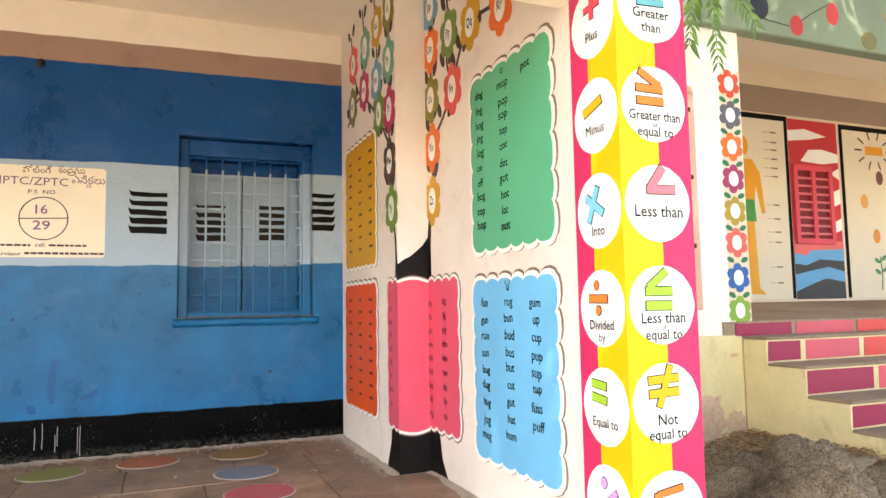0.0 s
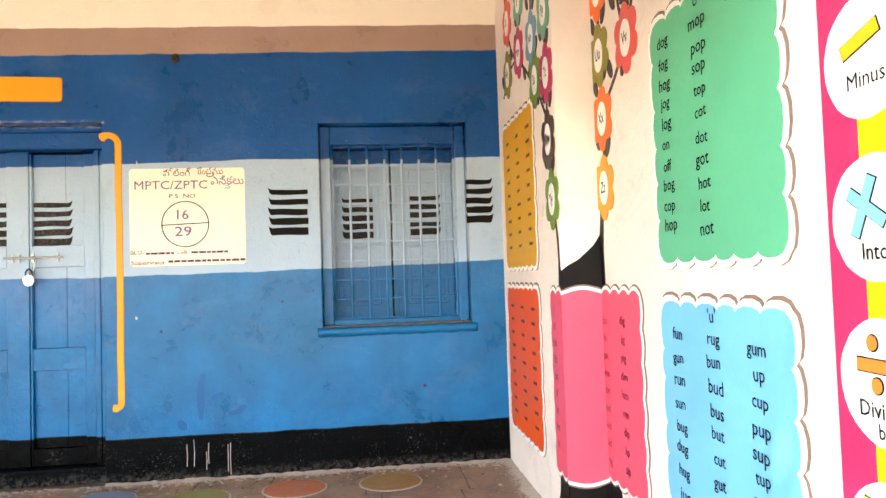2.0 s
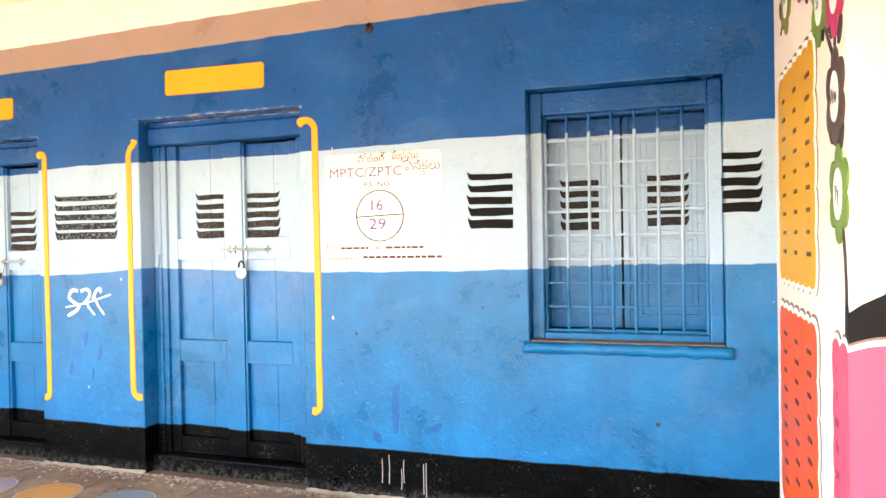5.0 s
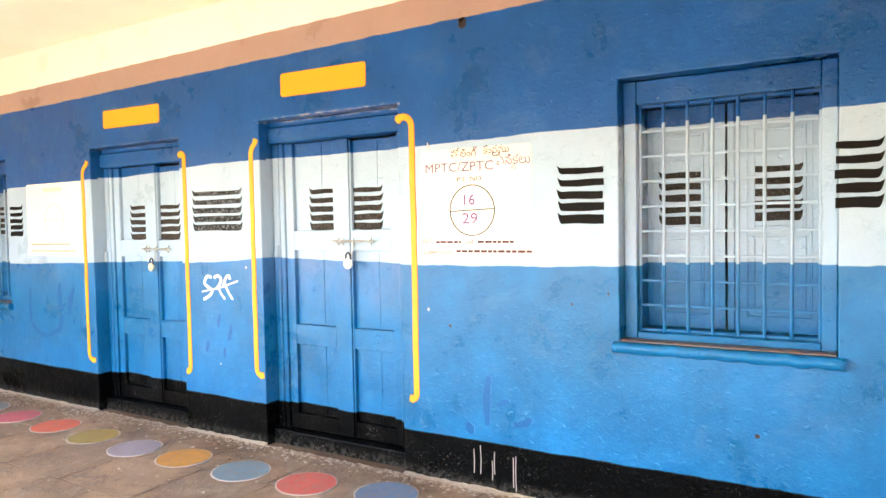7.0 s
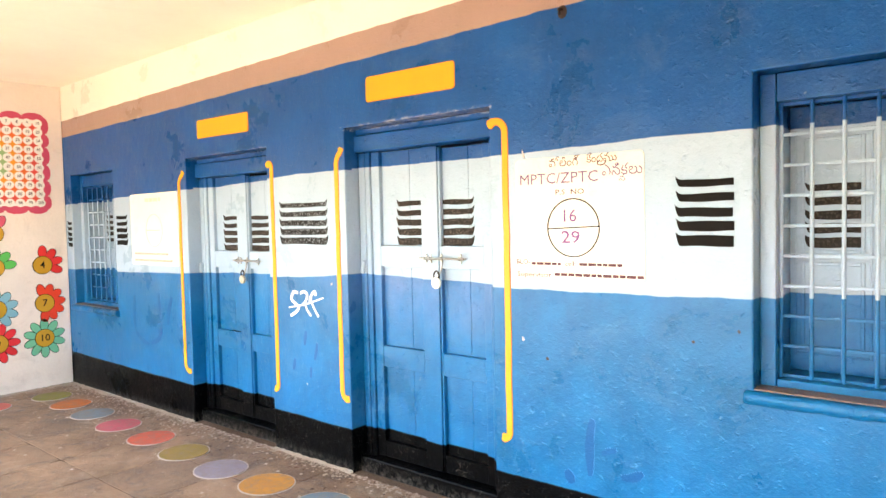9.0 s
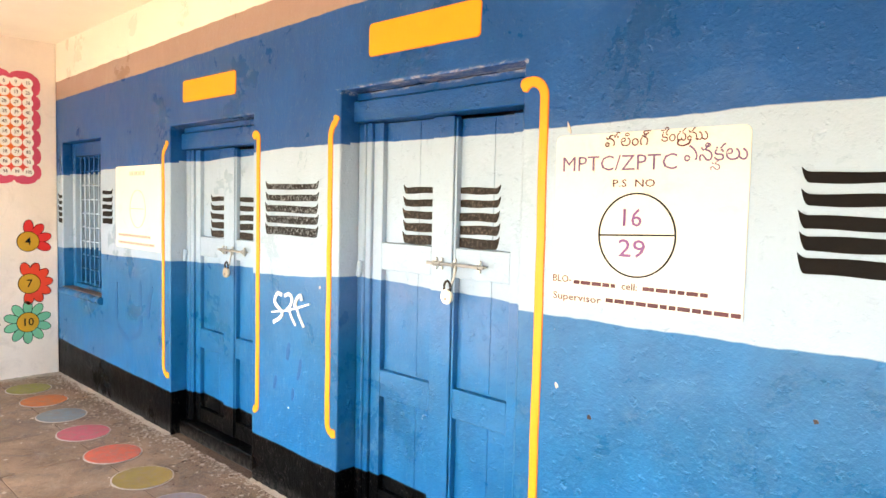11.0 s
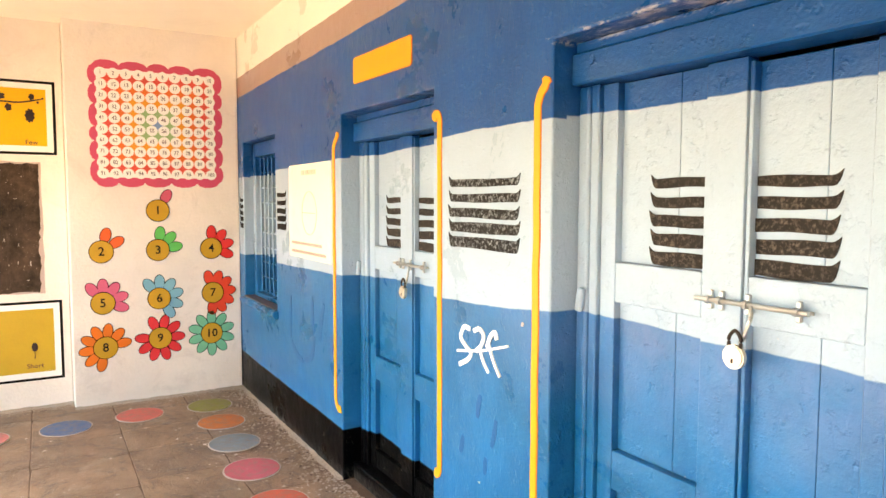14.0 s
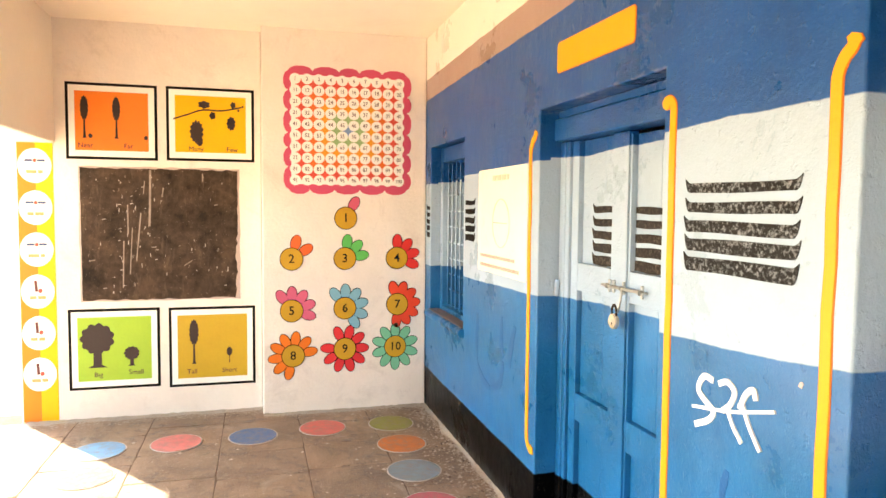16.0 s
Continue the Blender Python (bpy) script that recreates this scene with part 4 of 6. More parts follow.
def word_chart(plane, u, v, w, h, rgb, label, columns, nu, nv, seed, ink=M_INK, size=0.059, d=0.022):
    t = thing("word_chart", label, "painted chart", on(plane, u, v), "word charts")
    part("shadow_border", prismbm([(p + 0.006, q + 0.005) for p, q in scallop(w, h, nu, nv, d * 1.4, -0.003, seed)], 0.002), M_BORDER, t)
    part("white_border", prismbm(scallop(w, h, nu, nv, d * 1.25, 0.0, seed), 0.004), M_PUREWHITE, t)
    part("panel", prismbm(scallop(w, h, nu, nv, d, 0.016, seed), 0.006), col_paint(rgb), t)
    rnd = random.Random(seed)
    for cu, top, step, words in columns:
        for a, text in enumerate(words):
            letter(text, size * rnd.uniform(0.92, 1.06), cu + rnd.uniform(-0.006, 0.006), top - a * step + rnd.uniform(-0.005, 0.005), 0.0085, ink, t, turn=rnd.uniform(-3, 3))
    return t


word_chart(EAST_WALL, 1.905, 1.17, 0.745, 0.83, (96, 186, 142), "green scalloped chart of short words with o", [(0.1, 0.745, 0.0695, ["dog", "fog", "hog", "jog", "log", "on", "off", "bog", "cop", "hop"]), (0.345, 0.8, 0.0705, ["o", "mop", "pop", "sop", "top", "cot", "dot", "got", "hot", "lot", "not"]), (0.555, 0.75, 0.07, ["pot"])], 6, 6, 11)
word_chart(EAST_WALL, 1.895, 0.215, 0.755, 0.815, (118, 196, 240), "pale blue scalloped chart of short words with u", [(0.125, 0.71, 0.0755, ["fun", "gun", "run", "sun", "bug", "dug", "hug", "jug", "mug"]), (0.365, 0.785, 0.0715, ["'u'", "rug", "bun", "bud", "bus", "but", "cut", "gut", "hut", "hum"]), (0.595, 0.71, 0.0705, ["gum", "up", "cup", "pup", "sup", "tup", "fuss", "puff"])], 6, 6, 12)

# the pink chart wraps round the pier: a strip on the pier, one on its side, one on the wall
pink = thing("word_chart", "pink scalloped chart of short words wrapping round the pier corner", "painted chart", Matrix.Translation((0, YP, 0.24)), "word charts")
M_PINK = col_paint((236, 92, 116))
M_PINKINK = col_paint((98, 16, 44))
P0 = Matrix.Translation((0, -YP, -0.24))
for plane, u0, u1, nu, hang in ((EAST_PIER, 1.105, 1.2735, 2, 0.0), (EAST_SIDE, 0.0015, XRR - 0.0015, 1, -0.02), (EAST_WALL, 1.2775, 1.70, 4, 0.0)):
    for name, grow, top, material in (("shadow_border", 0.016, 0.0035, M_BORDER), ("white_border", 0.008, 0.0055, M_PUREWHITE), ("panel", -0.008, 0.0075, M_PINK)):
        pts = []
        n = nu * 8
        lo, hi = (u0, 1.275 + top) if plane is EAST_PIER else ((-top, u1) if plane is EAST_SIDE else (u0, u1))
        for a in range(n + 1):
            f = a / n
            pts.append((lo + (hi - lo) * f, 0.255 + hang - grow - 0.02 * abs(math.sin(math.pi * nu * f))))
        a0 = u1 + (grow if plane is EAST_WALL else 0)
        a1 = u0 - (grow if plane is EAST_PIER else 0)
        if plane is EAST_WALL:
            pts += [(a0 + 0.014 * abs(math.sin(math.pi * 6 * s / 36)), 0.255 + 0.8 * s / 36) for s in range(1, 36)]
        for a in range(n + 1):
            f = 1 - a / n
            pts.append((lo + (hi - lo) * f, 1.052 + grow + 0.022 * abs(math.sin(math.pi * nu * f))))
        if plane is EAST_PIER:
            pts += [(a1 - 0.012 * abs(math.sin(math.pi * 6 * s / 36)), 1.055 - 0.8 * s / 36) for s in range(1, 36)]
        part(name, prismbm(pts, top), material, pink, m=P0 @ plane)
for u, top, words, plane in ((1.17, 0.98, ["i", "it", "bit", "fit", "sit", "if", "in", "his", "is"], EAST_PIER), (1.315, 0.93, ["bin", "fin", "pin", "win", "did", "hid", "kid", "lid", "rig"], EAST_WALL), (1.52, 0.94, ["dig", "jig", "pig", "dim", "him", "rim", "dip", "lip", "sip"], EAST_WALL)):
    for a, text in enumerate(words):
        letter(text, 0.05, u, top - 0.0755 * a, 0.01, M_PINKINK, pink, m=P0 @ plane)

M_ORINK = col_paint((92, 26, 14))
M_YLINK = col_paint((88, 58, 16))
for u, v, w, h, rgb, ink, label, seed in ((0.135, 1.185, 0.735, 0.825, (228, 168, 20), M_YLINK, "yellow scalloped chart of short words, too small to read", 21), (0.115, 0.255, 0.755, 0.81, (238, 92, 30), M_ORINK, "orange scalloped chart of short words, too small to read", 22)):
    t = word_chart(EAST_PIER, u, v, w, h, rgb, label, [], 7, 5, seed, d=0.02)
    rnd = random.Random(seed)
    for cu in (0.11, 0.36, 0.6):
        for a in range(9):
            ww = rnd.uniform(0.05, 0.07)
            vv = h - 0.11 - a * 0.076
            part("text_bar", prismbm([(cu, vv), (cu + ww, vv), (cu + ww, vv + 0.015), (cu, vv + 0.015)], 0.0085), ink, t)

# ---- sign column: east corner of the veranda front ----
col = thing("maths_sign_column", "pillar paint in pink and yellow stripes with maths sign discs", "painted pillar", Matrix.Translation((XRR, YF, -0.5)))
C0 = Matrix.Translation((-XRR, -YF, 0.5))
M_MAGENTA, M_LEMON = col_paint((212, 46, 98)), col_paint((250, 194, 4))
LEFT, FRONT = C0 @ EAST_WALL, C0 @ EAST_FRONT
for plane, u0, u1, material in ((LEFT, 2.797, 2.905, M_MAGENTA), (LEFT, 2.9055, -YF + 0.0025, M_LEMON), (FRONT, XRR - 0.0025, 0.343, M_LEMON), (FRONT, 0.3435, 0.477, M_MAGENTA)):
    part("stripe", prismbm([(u0, -0.48), (u1, -0.48), (u1, 2.6), (u0, 2.6)], 0.0025), material, col, m=plane)


def sign_disc(plane, u, v, shapes, rgb, lines, seed, rx=0.122, ry=0.135):
    disc = part("disc", prismbm(ellipse(u, v, rx, ry, 32, 0.02, 0, seed), 0.0045), M_PUREWHITE, col, m=plane)
    for k, pts in enumerate(shapes):
        part("symbol_outline", prismbm([(u + p * 1.0, v + q) for p, q in grow(pts, 0.003)], 0.006 + 0.0004 * k), M_INK, disc)
        part("symbol", prismbm([(u + p, v + q) for p, q in pts], 0.008 + 0.0005 * k), col_paint(rgb), disc)
    for text, size, dv in lines:
        letter(text, size, u, v + dv, 0.0075, M_INK, disc, squeeze=0.95 if len(text) < 10 else 0.84)


def grow(pts, d):
    """A convex outline moved out by d."""
    area = sum(pts[i - 1][0] * pts[i][1] - pts[i][0] * pts[i - 1][1] for i in range(len(pts)))
    sign, out = (1 if area > 0 else -1), []
    for i in range(len(pts)):
        p0, p1, p2 = Vector(pts[i - 1]), Vector(pts[i]), Vector(pts[(i + 1) % len(pts)])
        a, b = (p1 - p0).normalized(), (p2 - p1).normalized()
        n = Vector((a.y, -a.x)) + Vector((b.y, -b.x))
        n = n / max(0.4, 1 + a.dot(b)) * sign
        out.append((p1.x + n.x * d, p1.y + n.y * d))
    return out


def bar(u0, v0, u1, v1, w):
    d = Vector((u1 - u0, v1 - v0)).normalized()
    n = Vector((-d.y, d.x)) * w / 2
    return [(u0 + n.x, v0 + n.y), (u0 - n.x, v0 - n.y), (u1 - n.x, v1 - n.y), (u1 + n.x, v1 + n.y)]


def angle_sign(flip):
    s = -1 if flip else 1
    return [bar(s * -0.05, 0.015, s * 0.03, 0.075, 0.02), bar(s * -0.055, 0.012, s * 0.055, 0.008, 0.02)]


RED, GOLD, SKY, TANGERINE, LIME, PINKS, SEA = (232, 70, 84), (232, 184, 24), (128, 208, 232), (244, 132, 50), (168, 208, 60), (244, 128, 140), (110, 182, 190)
up = -2.955
for v, shapes, rgb, lines in (
    (1.914, [bar(-0.045, 0.05, 0.045, 0.055, 0.022), bar(0.0, 0.01, 0.003, 0.1, 0.022)], RED, [("Plus", 0.05, -0.055)]),
    (1.572, [bar(-0.066, 0.018, 0.04, 0.05, 0.03)], GOLD, [("Minus", 0.05, -0.05)]),
    (1.235, [bar(-0.068, 0.055, 0.03, -0.01, 0.026), bar(0.0, 0.085, -0.055, -0.035, 0.024)], SKY, [("Into", 0.05, -0.07)]),
    (0.898, [bar(-0.07, 0.034, 0.036, 0.032, 0.026), ellipse(-0.025, 0.08, 0.014, 0.016, 12), ellipse(-0.016, -0.007, 0.014, 0.016, 12)], TANGERINE, [("Divided", 0.048, -0.058), ("by", 0.044, -0.1)]),
    (0.565, [bar(-0.072, 0.076, 0.012, 0.068, 0.026), bar(-0.072, 0.03, 0.012, 0.02, 0.026)], LIME, [("Equal to", 0.046, -0.055)]),
    (0.24, [bar(-0.04, -0.02, 0.05, 0.05, 0.018), ellipse(-0.02, 0.07, 0.016, 0.018, 10), ellipse(0.03, -0.03, 0.016, 0.018, 10)], (224, 160, 226), []),
    (-0.1, [bar(-0.04, 0.0, 0.05, 0.0, 0.02)], RED, []),
):
    sign_disc(LEFT, -up - 0.014, v, shapes, rgb, lines, int(v * 100) + 50, 0.127, 0.132)
for v, shapes, rgb, lines in (
    (1.937, angle_sign(True), SEA, [("Greater", 0.05, -0.03), ("than", 0.05, -0.08)]),
    (1.59, [bar(-0.06, 0.112, 0.024, 0.064, 0.024), bar(-0.074, 0.053, 0.035, 0.051, 0.025), bar(-0.072, 0.009, 0.037, 0.009, 0.026)], TANGERINE, [("Greater than", 0.049, -0.043), ("or", 0.028, -0.073), ("equal to", 0.049, -0.098)]),
    (1.249, [bar(-0.032, 0.05, 0.022, 0.122, 0.028), bar(-0.045, 0.045, 0.071, 0.047, 0.028)], PINKS, [("Less than", 0.057, -0.03)]),
    (0.908, [bar(-0.056, 0.056, 0.018, 0.112, 0.026), bar(-0.068, 0.044, 0.04, 0.045, 0.027), bar(-0.068, -0.003, 0.037, -0.003, 0.029)], LIME, [("Less than", 0.052, -0.045), ("or", 0.028, -0.075), ("equal to", 0.049, -0.1)]),
    (0.585, [bar(-0.072, 0.075, 0.05, 0.081, 0.026), bar(-0.07, 0.031, 0.05, 0.037, 0.026), bar(-0.032, -0.012, 0.018, 0.122, 0.022)], GOLD, [("Not", 0.052, -0.055), ("equal to", 0.05, -0.101)]),
    (0.235, [bar(-0.05, 0.06, 0.05, 0.075, 0.02), bar(-0.055, 0.065, -0.06, -0.02, 0.02)], TANGERINE, []),
    (-0.1, [bar(-0.04, 0.0, 0.05, 0.0, 0.02)], GOLD, []),
):
    sign_disc(FRONT, 0.329, v, shapes, rgb, lines, int(v * 100) + 150, 0.134, 0.131)

# ---- west wall: number chart, number flowers, blackboard, pictures ----
chart = thing("number_chart", "pink cloud-edged chart of the numbers one to a hundred", "painted chart", on(WEST_PIER, -1.122, 1.692))
cw, ch = 1.0, 0.98
part("cloud_border", prismbm(scallop(cw, ch, 5, 6, 0.04, 0.045, 31), 0.003), col_paint((216, 82, 112)), chart)
u0, v0, du, dv = 0.095, 0.875, 0.0888, -0.0848
part("panel", prismbm([(u0 - 0.03, v0 + 9 * dv - 0.03), (u0 + 9 * du + 0.03, v0 + 9 * dv - 0.03), (u0 + 9 * du + 0.03, v0 + 0.03), (u0 - 0.03, v0 + 0.03)], 0.005), M_PUREWHITE, chart)
disc_me = None
ring_rgb = [(232, 88, 70), (240, 118, 50), (244, 164, 50), (160, 190, 130), (130, 160, 200)]
for r in range(9):
    for c in range(9):
        k = min(r, c, 8 - r, 8 - c)
        u, v = u0 + (c + 0.5) * du, v0 + (r + 0.5) * dv
        a, b = du / 2 - 0.0006, dv / 2 + 0.0006
        pts = [(u - a, v + b), (u + a, v + b), (u + a, v - b), (u - a, v - b)]
        part("star", prismbm(pts, 0.0065), col_paint(ring_rgb[k]), chart)
for r in range(10):
    for c in range(10):
        u, v = u0 + c * du, v0 + r * dv
        if disc_me is None:
            first = part("number_disc", prismbm(ellipse(0, 0, 0.0425, 0.0405, 16), 0.008), M_PUREWHITE, chart, m=Matrix.Translation((u, v, 0)))
            disc_me, ob = first.data, first
        else:
            ob = mesh_part("number_disc", disc_me, chart, Matrix.Translation((u, v, 0)))
        letter(str(10 * r + c + 1), 0.042, 0, 0, 0.0095, M_BROWNINK, ob, "number", squeeze=0.85)

M_CENTRE = col_paint((206, 156, 40))
FAN = (0, 0, 42, 36, 36, 35, 36, 32.5, 35, 37, 36)
FLOWERS = [(1, -0.645, 1.515, (224, 96, 120), 60), (2, -1.06, 1.2, (244, 104, 48), 75), (3, -0.652, 1.2, (96, 196, 96), 82), (4, -0.24, 1.2, (236, 54, 52), 88), (5, -1.06, 0.8, (222, 100, 130), 124), (6, -0.652, 0.81, (130, 184, 200), 124), (7, -0.235, 0.83, (240, 72, 44), 103), (8, -1.05, 0.45, (244, 122, 34), 257), (9, -0.652, 0.488, (232, 52, 58), 112), (10, -0.25, 0.49, (120, 196, 156), 90)]
for n, u, v, rgb, start in FLOWERS:
    fl = thing("number_flower", "painted flower, %s round a numbered gold centre" % ("one coloured petal" if n == 1 else "%d coloured petals" % n), "painted chart", on(WEST_PIER, u, v), "number flowers")
    step = FAN[n]
    for a in range(n):
        ang = radians(start - a * step)
        pu, pv = 0.129 * math.cos(ang), 0.129 * math.sin(ang)
        rr = 0.035 if n > 7 else 0.0375
        part("petal_outline", prismbm(ellipse(pu, pv, 0.064, rr + 0.0045, 16, turn=ang), 0.002 + 0.0002 * (a % 2)), M_BLACK, fl)
        part("petal", prismbm(ellipse(pu, pv, 0.0595, rr - 0.0005, 16, turn=ang), 0.004 + 0.0002 * (a % 2)), col_paint(rgb), fl)
    part("centre_outline", prismbm(ellipse(0, 0, 0.089, 0.089, 28), 0.006), M_BLACK, fl)
    part("centre", prismbm(ellipse(0, 0, 0.084, 0.084, 28), 0.008), M_CENTRE, fl)
    letter(str(n), 0.095, 0, 0, 0.0105, M_INK, fl, "number")

M_DUST = paint("thin_chalk_smear", (164, 146, 132), 0.9, 0.35, 0.1, 90, 20)
board = thing("blackboard", "worn painted blackboard with chalk streaks and a chipped edge", "blackboard", on(WEST_WALL, -2.57, 0.885))
bw, bh = 1.13, 1.0
rnd = random.Random(9)
edge = []
for (a, b), (c, d) in (((0, 0), (bw, 0)), ((bw, 0), (bw, bh)), ((bw, bh), (0, bh)), ((0, bh), (0, 0))):
    for s in range(14):
        f = s / 14
        edge.append((a + (c - a) * f + rnd.uniform(-0.005, 0.005), b + (d - b) * f + rnd.uniform(-0.005, 0.005)))
part("chipped_border", prismbm(edge, 0.0025), col_paint((200, 176, 164)), board)
edge = []
for (a, b), (c, d) in (((0.01, 0.01), (bw - 0.018, 0.01)), ((bw - 0.018, 0.01), (bw - 0.014, bh - 0.012)), ((bw - 0.014, bh - 0.012), (0.01, bh - 0.012)), ((0.01, bh - 0.012), (0.01, 0.01))):
    for s in range(30):
        f = s / 30
        k = 0.022 if (c > 1 and a > 1 and f < 0.5) else 0.006
        edge.append((a + (c - a) * f - rnd.uniform(0, k) * (1 if a > 1 else -0.5), b + (d - b) * f + rnd.uniform(-0.006, 0.006)))
part("slate", prismbm(edge, 0.0045), M_SLATE, board)
for pts, w in (([(0.49, 0.98), (0.485, 0.75), (0.478, 0.56)], 0.022), ([(0.33, 0.72), (0.33, 0.5)], 0.012), ([(0.42, 0.66), (0.4, 0.45)], 0.014), ([(0.4, 0.45), (0.385, 0.3)], 0.01), ([(0.3, 0.45), (0.29, 0.1)], 0.012), ([(0.36, 0.55), (0.34, 0.2)], 0.009), ([(0.86, 0.96), (0.86, 0.9)], 0.012), ([(0.58, 0.85), (0.57, 0.78)], 0.012), ([(0.45, 0.9), (0.44, 0.8)], 0.008), ([(0.06, 0.3), (0.1, 0.31)], 0.008), ([(0.72, 0.26), (0.78, 0.3)], 0.008)):
    part("chalk_streak", ribbon(bmesh.new(), smooth_line(pts, 4) if len(pts) > 2 else pts, w * 0.7, 0.006, None), M_DUST, board)
for a in range(70):
    u, v = rnd.uniform(0.05, bw - 0.06), rnd.uniform(0.05, bh - 0.05)
    if rnd.random() < 0.45:
        u = rnd.uniform(0.25, 0.52)
    d = rnd.uniform(0.004, 0.03)
    e = 1 if rnd.random() < 0.6 else 0
    part("chalk_speck", ribbon(bmesh.new(), [(u, v), (u + (1 - e) * d + rnd.uniform(-0.003, 0.003), v + e * d + 0.002)], rnd.uniform(0.002, 0.005), 0.0062), M_CHALK, board)


def blob(cu, cv, ru, rv, lobes, depth, k=48):
    out = []
    for a in range(k):
        t = 2 * math.pi * a / k
        q = 1 - depth + depth * abs(math.sin(lobes * t / 2))
        out.append((cu + ru * q * math.cos(t), cv + rv * q * math.sin(t)))
    return out


M_SIL = col_paint((58, 40, 34))


def picture(u, v, w, h, rgb, label, shapes, words):
    t = thing("wall_picture", label, "painted picture", on(WEST_WALL, u, v), "painted opposites pictures")
    part("black_border", prismbm([(0, 0), (w, 0), (w, h), (0, h)], 0.0025), M_BLACK, t)
    part("white_mount", prismbm([(0.02, 0.02), (w - 0.02, 0.02), (w - 0.02, h - 0.02), (0.02, h - 0.02)], 0.0045), M_PUREWHITE, t)
    part("picture_ground", prismbm([(0.062, 0.065), (w - 0.062, 0.065), (w - 0.062, h - 0.062), (0.062, h - 0.062)], 0.0065), col_paint(rgb), t)
    for k, pts in enumerate(shapes):
        part("silhouette", prismbm(pts, 0.0085 + 0.0005 * k), M_SIL, t)
    for text, cu, cv in words:
        letter(text, 0.05, cu, cv, 0.0085, M_BROWNINK, t)


def tree_shape(u, v, h, crown, tall):
    out = [[(u - 0.012 * h * 4, v), (u + 0.012 * h * 4, v), (u + 0.026 * h, v + 0.05 * h), (u + 0.015 * h, v + 0.5 * h), (u - 0.015 * h, v + 0.5 * h), (u - 0.026 * h, v + 0.05 * h)]]
    if tall:
        out.append(blob(u, v + 0.72 * h, crown, 0.3 * h, 14, 0.14))
    else:
        out[0] = [(u - 0.2 * h, v), (u + 0.2 * h, v), (u + 0.09 * h, v + 0.06 * h), (u + 0.08 * h, v + 0.5 * h), (u - 0.08 * h, v + 0.5 * h), (u - 0.09 * h, v + 0.06 * h)]
        out.append(blob(u, v + 0.66 * h, crown, 0.36 * h, 11, 0.16))
    return out


picture(-2.645, 1.935, 0.62, 0.555, (250, 130, 40), "orange painted picture of near and far trees", tree_shape(0.125, 0.155, 0.3, 0.028, True) + tree_shape(0.34, 0.155, 0.3, 0.028, True) + [ellipse(0.165, 0.17, 0.014, 0.016, 12), ellipse(0.54, 0.165, 0.014, 0.016, 12)], [("Near", 0.13, 0.1), ("Far", 0.42, 0.1)])
branch = []
line = [Vector(p) for p in ((0.05, 0.31), (0.16, 0.35), (0.26, 0.385), (0.4, 0.385), (0.54, 0.415))]
ll = smooth_line(line, 5)
branch = [(p.x, p.y - 0.005) for p in ll] + [(p.x, p.y + 0.006) for p in reversed(ll)]
picture(-1.963, 1.94, 0.635, 0.552, (252, 186, 16), "yellow painted picture of many and few grapes", [branch, blob(0.215, 0.22, 0.052, 0.09, 13, 0.24), blob(0.235, 0.15, 0.026, 0.04, 9, 0.25), blob(0.465, 0.29, 0.034, 0.055, 9, 0.25), blob(0.27, 0.425, 0.045, 0.03, 6, 0.25), blob(0.33, 0.345, 0.024, 0.03, 5, 0.25), blob(0.48, 0.43, 0.02, 0.025, 5, 0.25), ellipse(0.52, 0.39, 0.008, 0.009, 10), ellipse(0.55, 0.42, 0.008, 0.009, 10)], [("Many", 0.21, 0.09), ("Few", 0.47, 0.09)])
picture(-2.66, 0.225, 0.63, 0.605, (164, 196, 60), "green painted picture of a big and a small tree", tree_shape(0.195, 0.165, 0.33, 0.12, False) + tree_shape(0.43, 0.17, 0.145, 0.055, False), [("Big", 0.2, 0.11), ("Small", 0.46, 0.12)])
picture(-1.967, 0.21, 0.635, 0.615, (206, 166, 44), "ochre painted picture of a tall and a short tree", tree_shape(0.18, 0.175, 0.34, 0.035, True) + tree_shape(0.44, 0.175, 0.12, 0.022, True), [("Tall", 0.165, 0.115), ("Short", 0.44, 0.115)])

wcol = thing("parts_sign_column", "pillar paint in orange and yellow stripes with white sign discs", "painted pillar", on(WEST_WALL, -2.965, 0.0))
part("stripe", prismbm([(0.0, 0.01), (0.118, 0.01), (0.118, 2.045), (0.0, 2.045)], 0.0025), col_paint((238, 138, 30)), wcol)
part("stripe", prismbm([(0.1185, 0.01), (0.232, 0.01), (0.232, 2.045), (0.1185, 2.045)], 0.0025), M_LEMON, wcol)
for a, v in enumerate((1.88, 1.578, 1.275, 0.97, 0.665, 0.36)):
    dsc = part("disc", prismbm(ellipse(0.113, v, 0.11, 0.125, 28, 0.02, 0, a), 0.0045), M_PUREWHITE, wcol)
    if a < 3:
        for u in (0.05, 0.13):
            part("symbol", prismbm([(u, v + 0.03), (u + 0.05, v + 0.03), (u + 0.05, v + 0.045), (u, v + 0.045)], 0.0065), col_paint((70, 84, 120)), dsc)
        part("symbol", prismbm(ellipse(0.115, v + 0.037, 0.011, 0.014, 10), 0.0065), col_paint((224, 90, 70)), dsc)
    else:
        part("symbol", prismbm(bar(0.105, v, 0.1, v + 0.08, 0.018), 0.0065), col_paint((110, 60, 54)), dsc)
        part("symbol", prismbm(ellipse(0.13, v + 0.005, 0.014, 0.016, 10), 0.0065), col_paint((224, 90, 70)), dsc)
    bars(dsc, 0.06, 0.165, v - 0.055, 0.022, col_paint((190, 170, 110)), a, 0.0065)

